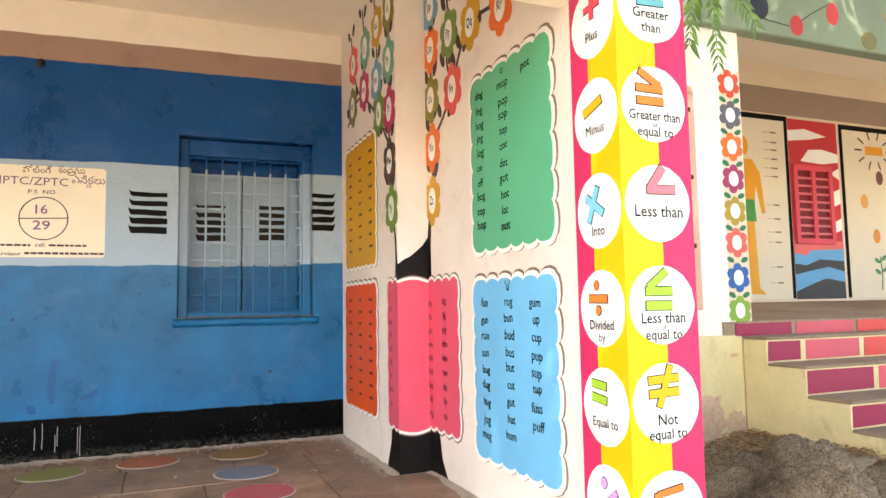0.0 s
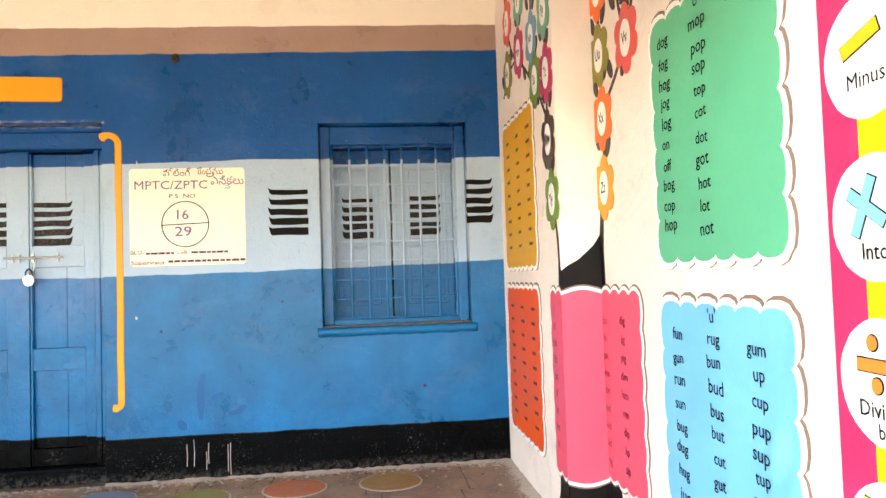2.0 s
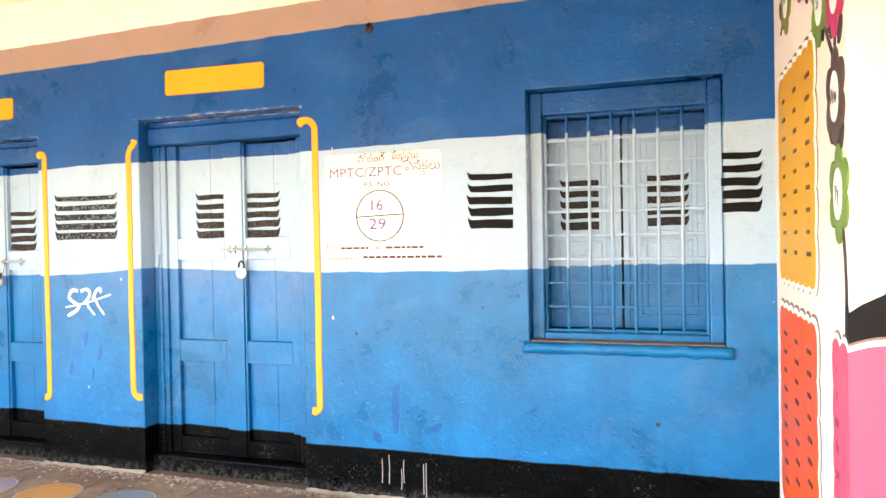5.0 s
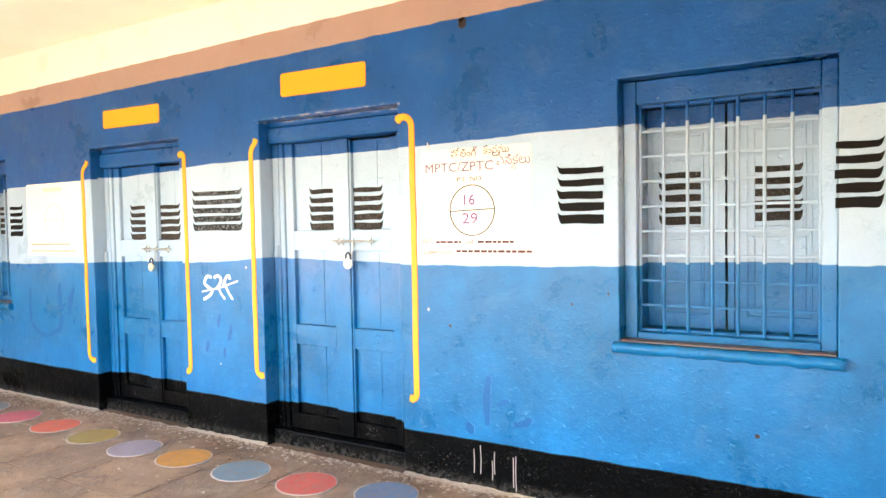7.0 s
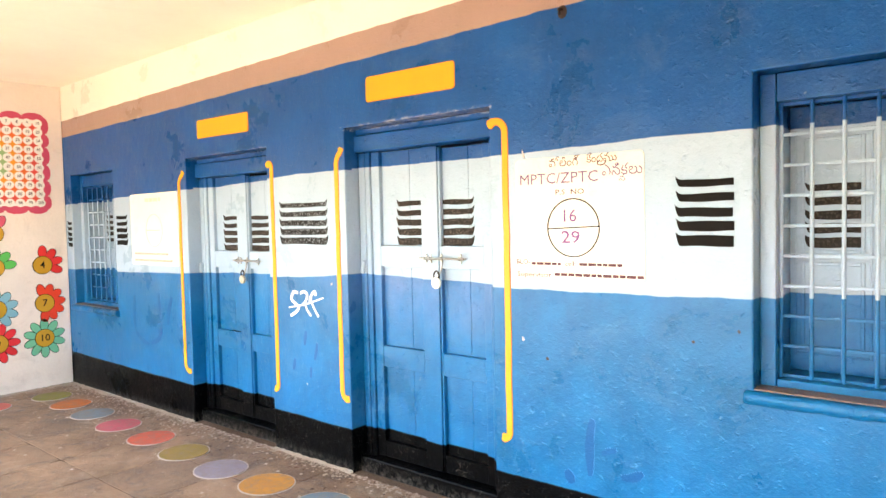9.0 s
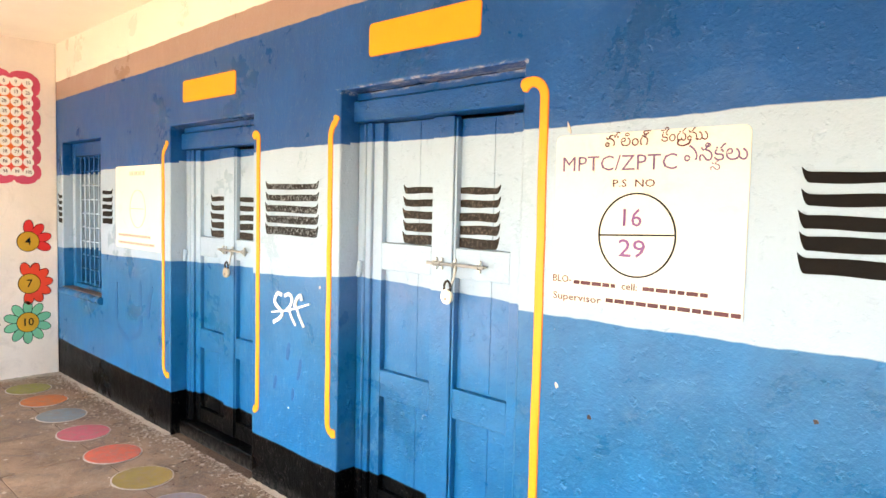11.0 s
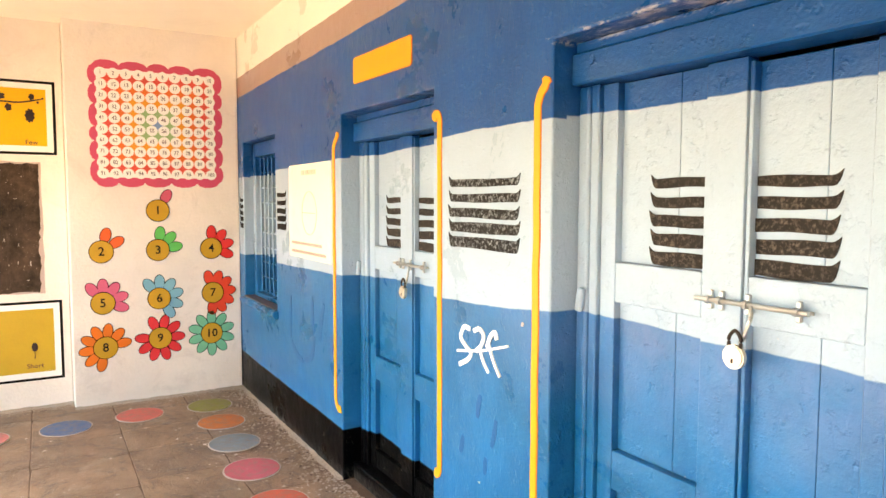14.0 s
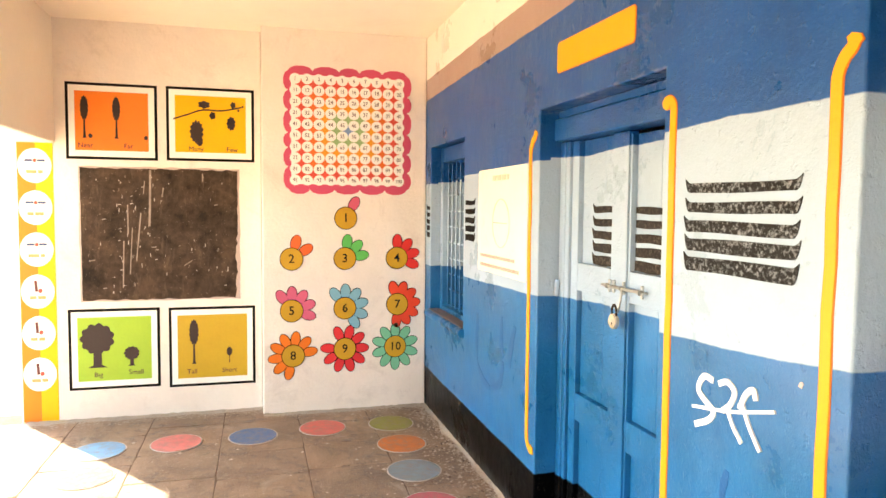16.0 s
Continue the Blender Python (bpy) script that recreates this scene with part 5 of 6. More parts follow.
# ---- painted discs on the floor ----
DISCS = [(-7.172, -0.363, (150, 150, 50)), (-6.722, -0.376, (226, 122, 40)), (-6.239, -0.397, (132, 152, 158)), (-5.732, -0.415, (214, 92, 110)), (-5.20, -0.42, (230, 100, 70)), (-4.705, -0.44, (164, 140, 56)), (-4.21, -0.466, (160, 152, 164)), (-3.76, -0.44, (218, 152, 50)), (-3.262, -0.432, (116, 150, 166)), (-2.78, -0.40, (218, 92, 80)), (-2.30, -0.31, (96, 132, 168)), (-1.787, -0.39, (140, 146, 60)), (-1.28, -0.305, (196, 104, 50)), (-0.75, -0.30, (158, 122, 46)), (-0.763, -0.84, (116, 142, 160)), (-0.75, -1.315, (206, 78, 100)), (-7.185, -0.865, (232, 108, 96)), (-7.115, -1.35, (74, 116, 164)), (-7.09, -1.849, (236, 128, 122)), (-7.05, -2.32, (116, 180, 220)), (-6.59, -2.306, (190, 196, 60))]
M_RING = earth("faded_white_line", (214, 200, 186), 60)


def worn_disc_paint(rgb):
    n = Nodes("worn_floor_paint")
    c = srgb(*rgb)
    wear = n.ramp(n.noise(18.0, 7.0, 0.78), 0.44, 0.66, 0.14, 0.68)
    col = n.mix(n.ramp(n.noise(5.0, 6.0, 0.7), 0.3, 0.7), shade(c, 0.8), shade(c, 1.08))
    col = n.mix(wear, col, srgb(150, 130, 114))
    return n.finish(col, 0.7, n.noise(20.0, 6.0, 0.65), 0.3, 0.01)


for a, (x, y, rgb) in enumerate(DISCS):
    t = thing("floor_disc", "worn painted disc with a chalky outline on the stone floor", "floor marking", Matrix.Translation((x, y, 0.0)), "painted floor discs")
    part("outline", prismbm(ellipse(0, 0, 0.178, 0.168, 36, 0.015, 0, a), 0.0035), M_RING, t)
    part("disc", prismbm(ellipse(0, 0, 0.169, 0.159, 36, 0.012, 0, a + 50), 0.0055), worn_disc_paint(rgb), t)

# ---- neighbouring wing ----
M_FARWALL = paint("sunlit_white_plaster", (250, 244, 232), 0.85, 0.05, 0.3, 30, 1.5, 0.3, (214, 186, 140))
M_FARCREAM = paint("yellowed_cream_plaster", (240, 220, 166), 0.85, 0.14, 0.5, 30, 2.4, 0.75, (178, 138, 108))
M_SAGE = paint("sage_fascia_paint", (136, 148, 124), 0.8, 0.12, 0.3, 20, 1.5, 0.3, (120, 116, 100))
M_BEIGE = paint("beige_wall_paint", (232, 212, 184), 0.8, 0.06, 0.2, 30, 1.5, 0.2, (190, 170, 150))
M_TAUPE = paint("taupe_band_paint", (162, 138, 122), 0.7, 0.08, 0.2)
M_FARSTONE = earth("dusty_step_stone", (176, 150, 124), 40)
FY, BY = -1.4, 1.6
wing = thing("school_wing", "neighbouring school wing with a sunlit veranda and painted walls", "building", Matrix.Translation((1.0, FY, -0.6)))
W0 = Matrix.Translation((-1.0, -FY, 0.6))


def wing_part(name, bm, material, label="", parent=None):
    ob = part(name, bm, material, parent or wing, label)
    if parent is None:
        ob.matrix_basis = W0
    return ob


front = wing_part("front_wall", boxbm(0.95, 2.47, FY, FY + 0.25, -0.7, 2.78, bevel=0.01), M_FARWALL)
wing_part("wall_base", boxbm(0.95, 2.355, FY - 0.012, FY - 0.001, -0.7, 0.69, bevel=0.003), M_FARCREAM, "yellowed plaster base, peeling near the ground")
plinth_far = wing_part("plinth", boxbm(2.4, 14.0, FY + 0.004, BY, -0.7, 0.70), M_FARCREAM)
bm = boxbm(2.4, 14.0, FY - 0.01, BY, 0.70, 0.78)
for v in bm.verts:
    if v.co.z > 0.75:
        v.co.z += 0.11 * (v.co.y - FY) / (BY - FY)
wing_part("veranda_floor", bm, M_FARSTONE)
wing_part("back_wall", boxbm(1.0, 14.0, BY, BY + 0.25, -0.6, 4.3), M_BEIGE)
wing_part("grey_band", boxbm(1.0, 14.0, BY - 0.006, BY + 0.002, 3.34, 3.69), M_TAUPE)
wing_part("side_wall", boxbm(13.8, 14.0, FY + 0.3, BY, 0.7, 4.3), M_BEIGE)
wing_part("ceiling_slab", boxbm(0.95, 14.0, FY + 0.06, BY + 0.25, 4.0, 4.15), M_CREAM)
fascia = wing_part("fascia", boxbm(2.0, 14.0, FY - 0.06, FY + 0.06, 2.775, 4.2, bevel=0.01), M_SAGE, "sage green fascia with painted dots")
wing_part("upper_wall", boxbm(0.95, 1.998, FY, FY + 0.25, 2.781, 4.2), M_FARWALL)
FAR = plane_matrix((0, FY - 0.06, 0), (1, 0, 0), (0, -1, 0))
for u, v, ru, rv, rgb in ((2.62, 2.97, 0.085, 0.1, (44, 40, 44)), (2.97, 2.875, 0.062, 0.075, (196, 44, 30)), (3.34, 3.015, 0.062, 0.085, (206, 52, 36)), (3.72, 2.86, 0.085, 0.07, (118, 108, 28)), (3.98, 3.06, 0.06, 0.08, (232, 100, 60)), (4.5, 2.95, 0.07, 0.085, (90, 150, 120)), (5.1, 3.0, 0.07, 0.085, (220, 90, 60))):
    part("fascia_dot", prismbm(ellipse(u, v, ru, rv, 20), 0.003), col_paint(rgb), fascia, m=FAR)
for pts in ([(2.4, 3.02), (2.55, 2.9), (2.9, 2.86)], [(3.02, 2.92), (3.15, 3.0), (3.3, 3.08)]):
    part("fascia_line", ribbon(bmesh.new(), smooth_line(pts, 5), 0.008, 0.003), M_STEM, fascia, m=FAR)
FACE = plane_matrix((0, FY, 0), (1, 0, 0), (0, -1, 0))
garland = thing("flower_strip", "column of painted flowers with green leaves on the pillar", "mural", on(FACE, 2.36, 0.74))
part("ground_strip", prismbm([(-0.085, 0), (0.1, 0), (0.09, 1.75), (-0.085, 1.75)], 0.002), M_BEIGE, garland)
for a, (v, rgb) in enumerate(((1.66, (226, 76, 20)), (1.44, (98, 90, 98)), (1.22, (232, 110, 16)), (1.0, (172, 48, 90)), (0.78, (178, 146, 40)), (0.565, (228, 98, 84)), (0.33, (40, 92, 160)), (0.11, (130, 164, 50)))):
    fl = part("flower", prismbm([(p, v + q) for p, q in petals(0.1, 6, a)], 0.004), col_paint(rgb), garland)
    part("flower_centre", prismbm(ellipse(0, v, 0.042, 0.052, 16), 0.006), M_PUREWHITE, fl)
    for s in (-1, 1):
        part("leaf", prismbm(ellipse(s * 0.06, v - 0.115, 0.032, 0.018, 10, turn=s * 0.4), 0.0035), col_paint((34, 112, 62)), garland)
# window on the sunlit front wall, mostly behind the sign column
wn3 = thing("window_3", "narrow window with a pale pink frame in the sunlit wall", "window", Matrix.Translation((1.75, FY, 0.86)), kind="structure")
bm = boxbm(-0.25, 0.27, -0.035, 0.0, 0.0, 0.05, bevel=0.004)
box(bm, 0.215, 0.27, -0.035, 0.0, 0.051, 1.43, bevel=0.004)
box(bm, -0.25, -0.195, -0.035, 0.0, 0.051, 1.43, bevel=0.004)
box(bm, -0.25, 0.27, -0.035, 0.0, 1.431, 1.48, bevel=0.004)
part("window_frame", bm, col_paint((222, 176, 152)), wn3)
# flat dark sheet: the darkness inside the window put into its colour
part("shutter", boxbm(-0.194, 0.214, -0.02, -0.001, 0.052, 1.43), M_IRON, wn3, "dark sheet standing in for the unlit interior")
for z in (0.4, 0.85, 1.3):
    part("hinge", boxbm(0.2, 0.235, -0.04, -0.02, z, z + 0.03, bevel=0.002), M_IRON, wn3)

BACK = plane_matrix((0, BY, 0), (1, 0, 0), (0, -1, 0))
M_PALE = paint("chart_ground_paint", (238, 222, 196), 0.8, 0.05, 0.2)


def far_chart(u0, u1, v0, v1, label):
    t = thing("wall_chart", label, "painted chart", on(BACK, u0, v0), "charts on the far wall")
    w, h = u1 - u0, v1 - v0
    part("black_border", prismbm([(0, 0), (w, 0), (w, h), (0, h)], 0.003), M_BLACK, t)
    part("panel", prismbm([(0.06, 0.0), (w - 0.06, 0.0), (w - 0.06, h - 0.07), (0.06, h - 0.07)], 0.006), M_PALE, t)
    return t


t = far_chart(5.0, 6.36, 0.93, 3.32, "cream wall chart with an orange figure outline and labels")
M_FIG = col_paint((240, 166, 30))
for pts in (ellipse(0.57, 1.95, 0.09, 0.13, 16), [(0.45, 1.78), (0.72, 1.78), (0.84, 1.6), (0.9, 1.1), (0.84, 1.08), (0.76, 1.45), (0.7, 1.1), (0.74, 0.14), (0.84, 0.06), (0.6, 0.06), (0.57, 0.9), (0.45, 0.9)]):
    part("plain_shape", prismbm(pts, 0.009), M_FIG, t)
part("green_shape", prismbm([(0.5, 0.98), (0.74, 0.98), (0.72, 1.26), (0.5, 1.26)], 0.0105), col_paint((70, 150, 70)), t)
for a, v in enumerate((2.15, 2.02, 1.92, 1.8, 1.68, 1.57, 1.2, 1.02, 0.85, 0.72, 0.4, 0.2)):
    part("label_line", prismbm([(0.92, v), (1.03, v), (1.03, v + 0.005), (0.92, v + 0.005)], 0.009), M_BORDER, t)
    part("text_bar", prismbm([(1.05, v - 0.006), (1.15, v - 0.006), (1.15, v + 0.012), (1.05, v + 0.012)], 0.009), M_BORDER, t)
t = far_chart(7.32, 9.6, 0.93, 3.3, "cream wall chart with a plant life cycle drawing")
part("sun_bar", prismbm([(0.5, 1.98), (0.85, 1.98), (0.85, 2.1), (0.5, 2.1)], 0.009), col_paint((240, 164, 40)), t)
for a in range(10):
    ang = radians(36 * a)
    part("ray_stroke", ribbon(bmesh.new(), [(0.67 + 0.24 * math.cos(ang), 2.04 + 0.16 * math.sin(ang)), (0.67 + 0.38 * math.cos(ang), 2.04 + 0.28 * math.sin(ang))], 0.022, 0.009), M_STEM, t)
for u, v, rgb in ((0.42, 1.32, (236, 170, 80)), (0.62, 0.84, (236, 150, 60)), (0.75, 1.66, (120, 70, 60))):
    part("seed_shape", prismbm(ellipse(u, v, 0.07, 0.1, 14), 0.009), col_paint(rgb), t)
part("plant_stem", ribbon(bmesh.new(), smooth_line([(0.66, 0.1), (0.68, 0.3), (0.66, 0.56)], 5), 0.02, 0.009), col_paint((70, 130, 80)), t)
for a, (u, v) in enumerate(((0.6, 0.35), (0.74, 0.38), (0.6, 0.5), (0.73, 0.54))):
    part("plant_leaf", prismbm(ellipse(u, v, 0.06, 0.028, 12, turn=0.5 if a % 2 else -0.5), 0.009), col_paint((70, 140, 90)), t)
for a in range(5):
    bars(t, 0.95, 1.3, 0.5 + 0.3 * a, 0.03, M_STEM, 60 + a, 0.009)

red = thing("window_mural", "red barred window set in a painted sky and sea mural", "window", on(BACK, 6.37, 0.92))
part("red_ground", prismbm([(0, 0.66), (0.9, 0.66), (0.9, 2.38), (0, 2.38)], 0.004), col_paint((206, 48, 56)), red)
part("sea_ground", prismbm([(0, 0.0), (0.9, 0.0), (0.9, 0.66), (0, 0.66)], 0.004), col_paint((58, 56, 60)), red)
for pts in ([(0, 0.32), (0.35, 0.38), (0.6, 0.42), (0.9, 0.36), (0.9, 0.22), (0.55, 0.27), (0.3, 0.2), (0, 0.1)], [(0, 0.62), (0.4, 0.66), (0.9, 0.72), (0.9, 0.5), (0.45, 0.52), (0.2, 0.44), (0, 0.46)]):
    part("blue_wave", prismbm(pts, 0.007), col_paint((104, 170, 214)), red)
part("coral_wave", prismbm([(0, 0.6), (0.2, 0.57), (0.3, 0.64), (0.9, 0.66), (0.9, 0.76), (0, 0.78)], 0.009), col_paint((240, 110, 104)), red)
for pts in ([(0, 2.22), (0.3, 2.26), (0.7, 2.18), (0.4, 2.12), (0, 2.08)], [(0.2, 1.82), (0.35, 1.98), (0.6, 2.0), (0.9, 1.95), (0.9, 1.84), (0.6, 1.8)], [(0.7, 1.4), (0.9, 1.48), (0.9, 1.28), (0.7, 1.2)], [(0.72, 1.0), (0.9, 1.08), (0.9, 0.92), (0.72, 0.86)], [(0.74, 1.68), (0.9, 1.76), (0.9, 1.6)]):
    part("white_cloud", prismbm(pts, 0.007), M_PUREWHITE, red)
bm = bmesh.new()
for a, b, c, d in ((0.02, 0.09, 0.72, 1.76), (0.66, 0.73, 0.72, 1.76), (0.09, 0.66, 1.69, 1.76), (0.09, 0.66, 0.72, 0.79), (0.34, 0.41, 0.79, 1.69)):
    box(bm, a, b, c, d, 0.0, 0.05, bevel=0.004)
part("window_frame", bm, col_paint((226, 74, 92)), red)
part("dark_pane", prismbm([(0.09, 0.79), (0.66, 0.79), (0.66, 1.69), (0.09, 1.69)], 0.011), col_paint((130, 14, 26)), red)
for a in range(8):
    v = 0.84 + a * 0.105
    part("cross_bar", boxbm(0.09, 0.66, v, v + 0.03, 0.02, 0.035, bevel=0.002), col_paint((226, 110, 120)), red)

M_BARE = earth("bare_peeled_plaster", (226, 190, 160), 40)
for cu, cv, ru, rv, seed in ((1.98, 0.16, 0.22, 0.2, 4), (2.27, 0.1, 0.085, 0.12, 5), (1.6, 0.1, 0.15, 0.2, 6), (2.28, 0.56, 0.03, 0.014, 7)):
    rg = random.Random(seed)
    pts = [(cu + ru * (0.75 + 0.35 * rg.random()) * math.cos(k * 0.2618), cv + rv * (0.7 + 0.4 * rg.random()) * math.sin(k * 0.2618)) for k in range(24)]
    part("bare_patch", prismbm(pts, 0.0025), M_BARE, wing, m=W0 @ plane_matrix((0, FY - 0.012, 0), (1, 0, 0), (0, -1, 0)))

# ---- steps of the wing, painted with bricks ----
steps = thing("steps", "cream steps with magenta bricks painted on the risers", "steps", Matrix.Translation((2.4, FY, -0.3)))
S0 = Matrix.Translation((-2.4, -FY, 0.3))
BRICKS = ((166, 44, 78), (222, 92, 104), (226, 76, 70))
FLIGHT = ((-1.6, 0.52, 0.672), (-1.88, 0.345, 0.51), (-2.16, 0.19, 0.335), (-2.44, 0.02, 0.18))
X0 = 2.36
bm = bmesh.new()
back, ends = FY - 0.012, {}


def step_vert(x, y, z):
    if (x, y, z) not in ends:
        ends[(x, y, z)] = bm.verts.new((x, y, z))
    return ends[(x, y, z)]


for k, (y, z0, z1) in enumerate(FLIGHT):
    top, low = z1 - 0.012, (FLIGHT[k + 1][2] - 0.012 if k < 3 else -0.6)
    for x in (X0, 6.5):
        bm.faces.new([step_vert(x, *q) for q in ((back, -0.6), (y, -0.6), (y, top), (back, top))])
    bm.faces.new([step_vert(*q) for q in ((X0, back, top), (X0, y, top), (6.5, y, top), (6.5, back, top))])
    bm.faces.new([step_vert(*q) for q in ((X0, y, top), (X0, y, low), (6.5, y, low), (6.5, y, top))])
    back = y
bmesh.ops.recalc_face_normals(bm, faces=bm.faces)
flight = part("step_body", bm, M_FARCREAM, steps, m=S0)
back = FY - 0.012
for a, (y, z0, z1) in enumerate(FLIGHT):
    part("tread", boxbm(X0 + 0.002, 6.5, y - 0.01, back - 0.0015, z1 - 0.011, z1 + 0.008, bevel=0.005), M_FARSTONE, steps, m=S0)
    back = y
    rp = plane_matrix((0, y, 0), (1, 0, 0), (0, -1, 0))
    u = X0 + 0.012
    lengths = (0.28, 0.5, 0.56, 0.52, 0.55)
    for b in range(6):
        w = lengths[b % 5] if a != 1 else 0.57
        part("painted_brick", prismbm([(u, z0 + 0.006), (u + w, z0 + 0.01), (u + w + 0.004, z1 - 0.022), (u + 0.005, z1 - 0.02)], 0.004), col_paint(BRICKS[min(2, b)] if b < 3 else BRICKS[b % 3]), flight, m=rp)
        u += w + 0.05
edge_face = plane_matrix((0, FY - 0.012, 0), (1, 0, 0), (0, -1, 0))
nose = part("top_riser", boxbm(2.2, 6.5, FY - 0.011, FY - 0.001, 0.672, 0.775), M_FARSTONE, steps, m=S0)
u = 2.3
for b, w in enumerate((0.5, 0.56, 0.55, 0.55, 0.55)):
    part("painted_brick", prismbm([(u, 0.682), (u + w, 0.684), (u + w, 0.766), (u, 0.764)], 0.004), col_paint(BRICKS[min(2, b)]), nose, m=edge_face)
    u += w + 0.045

# ---- boulder, dry leaves, neem branch ----
bm = bmesh.new()
bmesh.ops.create_icosphere(bm, subdivisions=6, radius=1.0)
for v in bm.verts:
    p = v.co.copy()
    k = 1 + 0.22 * noise.noise(p * 1.3 + Vector((3, 1, 0))) + 0.10 * noise.noise(p * 3.1) + 0.07 * noise.noise(p * 6) + 0.05 * noise.noise(p * 13) + 0.03 * noise.noise(p * 30) + 0.014 * noise.noise(p * 60) - 0.09 * max(0.0, noise.noise(p * 4.2 + Vector((0, 7, 0))) - 0.25)
    v.co = Vector((p.x * 0.43 * k, p.y * 0.4 * k, p.z * 0.42 * k))
for f in bm.faces:
    f.smooth = True
tagged(part("boulder", bm, M_ROCK, m=pose(1.5, -2.52, -0.2, 0, 0, -18)), "rough brown-grey granite boulder lying beside the wall", "boulder")
bm = bmesh.new()
bmesh.ops.create_icosphere(bm, subdivisions=5, radius=1.0)
for v in bm.verts:
    p = v.co.copy()
    k = 1 + 0.25 * noise.noise(p * 1.6 + Vector((8, 1, 4))) + 0.1 * noise.noise(p * 5) + 0.05 * noise.noise(p * 14) + 0.025 * noise.noise(p * 34)
    v.co = Vector((p.x * 0.45 * k, p.y * 0.4 * k, p.z * 0.36 * k))
for f in bm.faces:
    f.smooth = True
tagged(part("boulder", bm, M_ROCK, m=pose(2.1, -2.62, -0.24, 0, 0, 30)), "dark weathered boulder half buried near the steps", "boulder")

rnd = random.Random(17)
verts, faces = [], []
for a in range(9000):
    x, y = (rnd.uniform(0.5, 2.5), rnd.uniform(-3.4, -1.45)) if a % 2 else (rnd.uniform(1.3, 2.4), rnd.uniform(-2.3, -1.43))
    z = ground_height(x, y) + rnd.uniform(0.003, 0.03)
    s, t = rnd.uniform(0.007, 0.022), rnd.uniform(0, 6.28)
    c, d = math.cos(t), math.sin(t)
    k = len(verts)
    for p, q, r in ((-s, 0, 0), (0, s * 0.35, s * rnd.uniform(0, 0.5)), (s, 0, s * rnd.uniform(-0.2, 0.5)), (0, -s * 0.35, s * rnd.uniform(0, 0.3))):
        verts.append((x + p * c - q * d, y + p * d + q * c, z + r))
    faces.append((k, k + 1, k + 2, k + 3))
me = bpy.data.meshes.new("dry_leaves")
me.from_pydata(verts, [], faces)
me.materials.append(leaf_green("dry_leaf_litter", (150, 108, 66)))
tagged(new("dry_leaves", me), "dry brown leaf litter heaped beside the boulder", "leaf litter", kind="stuff")

# only the drooping branch is seen; trunk, limbs and crown are added for shade
TRUNK = Vector((2.9, -5.3, ground_height(2.9, -5.3) - 0.05))
neem = thing("neem_tree", "neem tree, one branch drooping low, its unseen crown added for shade", "tree", Matrix.Translation(TRUNK))
N0 = Matrix.Translation(-TRUNK)
wood = wood_paint("grey_branch_bark", (110, 96, 80))
M_NEEM = leaf_green("neem_leaf", (92, 122, 38))
stem = smooth_line([TRUNK, (2.85, -5.2, 0.9), (2.7, -5.05, 2.2), (2.45, -4.8, 3.3)], 6)
part("trunk", tube(bmesh.new(), stem, [0.17 - 0.07 * a / len(stem) for a in range(len(stem))], 12), wood, neem, m=N0)
fork = Vector((2.45, -4.8, 3.3))
BOUGHS = [[(1.9, -4.4, 3.7), (1.2, -4.0, 4.1), (0.3, -3.8, 4.5)], [(2.5, -4.3, 3.8), (2.4, -3.6, 4.3), (2.6, -3.0, 4.8)], [(1.9, -4.9, 4.0), (0.9, -5.0, 4.6), (-0.1, -4.9, 4.9)], [(3.0, -4.5, 4.0), (3.6, -3.9, 4.5), (4.2, -3.4, 4.8)], [(2.4, -5.6, 4.0), (1.6, -6.4, 4.6), (0.6, -6.8, 4.9)], [(3.2, -5.5, 4.1), (4.2, -5.4, 4.6), (5.2, -4.9, 4.8)], [(1.4, -5.4, 4.3), (-0.4, -5.9, 4.9), (-2.2, -6.1, 5.1), (-3.8, -6.2, 5.0)], [(0.9, -4.7, 4.4), (-0.8, -4.6, 4.9), (-2.4, -4.7, 5.1), (-3.9, -5.0, 5.0)], [(1.2, -6.0, 4.4), (-0.6, -7.0, 5.0), (-2.4, -7.4, 5.3), (-4.0, -7.4, 5.2)], [(2.6, -6.4, 4.4), (2.4, -7.6, 5.0), (1.6, -8.8, 5.2)], [(2.2, -4.2, 3.9), (1.8, -3.3, 4.1), (1.42, -2.5, 3.5), (1.3, -2.32, 2.72)]]
tips = []
for limb in BOUGHS:
    line = smooth_line([fork] + [Vector(p) for p in limb], 6)
    part("limb", tube(bmesh.new(), line, [0.075 - 0.066 * a / len(line) for a in range(len(line))], 8), wood, neem, m=N0)
    tips += line[5:]
main = line


def leaflets(rnd, line, size, verts, faces):
    """Pairs of curved pointed leaflets along a stalk."""
    for a in range(1, len(line)):
        p = line[a]
        d = (line[a] - line[a - 1]).normalized()
        side = d.cross(Vector((rnd.uniform(-0.3, 0.3), 1, 0.1))).normalized()
        for sgn in (-1, 1):
            out = (side * sgn + d * 0.55 + Vector((0, 0, -0.25))).normalized()
            length = size * rnd.uniform(0.055, 0.085)
            w = out.cross(Vector((0, 1, 0.2))).normalized() * length * 0.17
            sag = Vector((0, 0, -0.018 * size))
            k = len(verts)
            verts += [p, p + out * length * 0.35 + w, p + out * length * 0.7 + w * 0.75 + sag * 0.6, p + out * length + sag * 1.3, p + out * length * 0.65 - w * 0.7 + sag * 0.6, p + out * length * 0.3 - w * 0.8]
            faces.append(tuple(range(k, k + 6)))


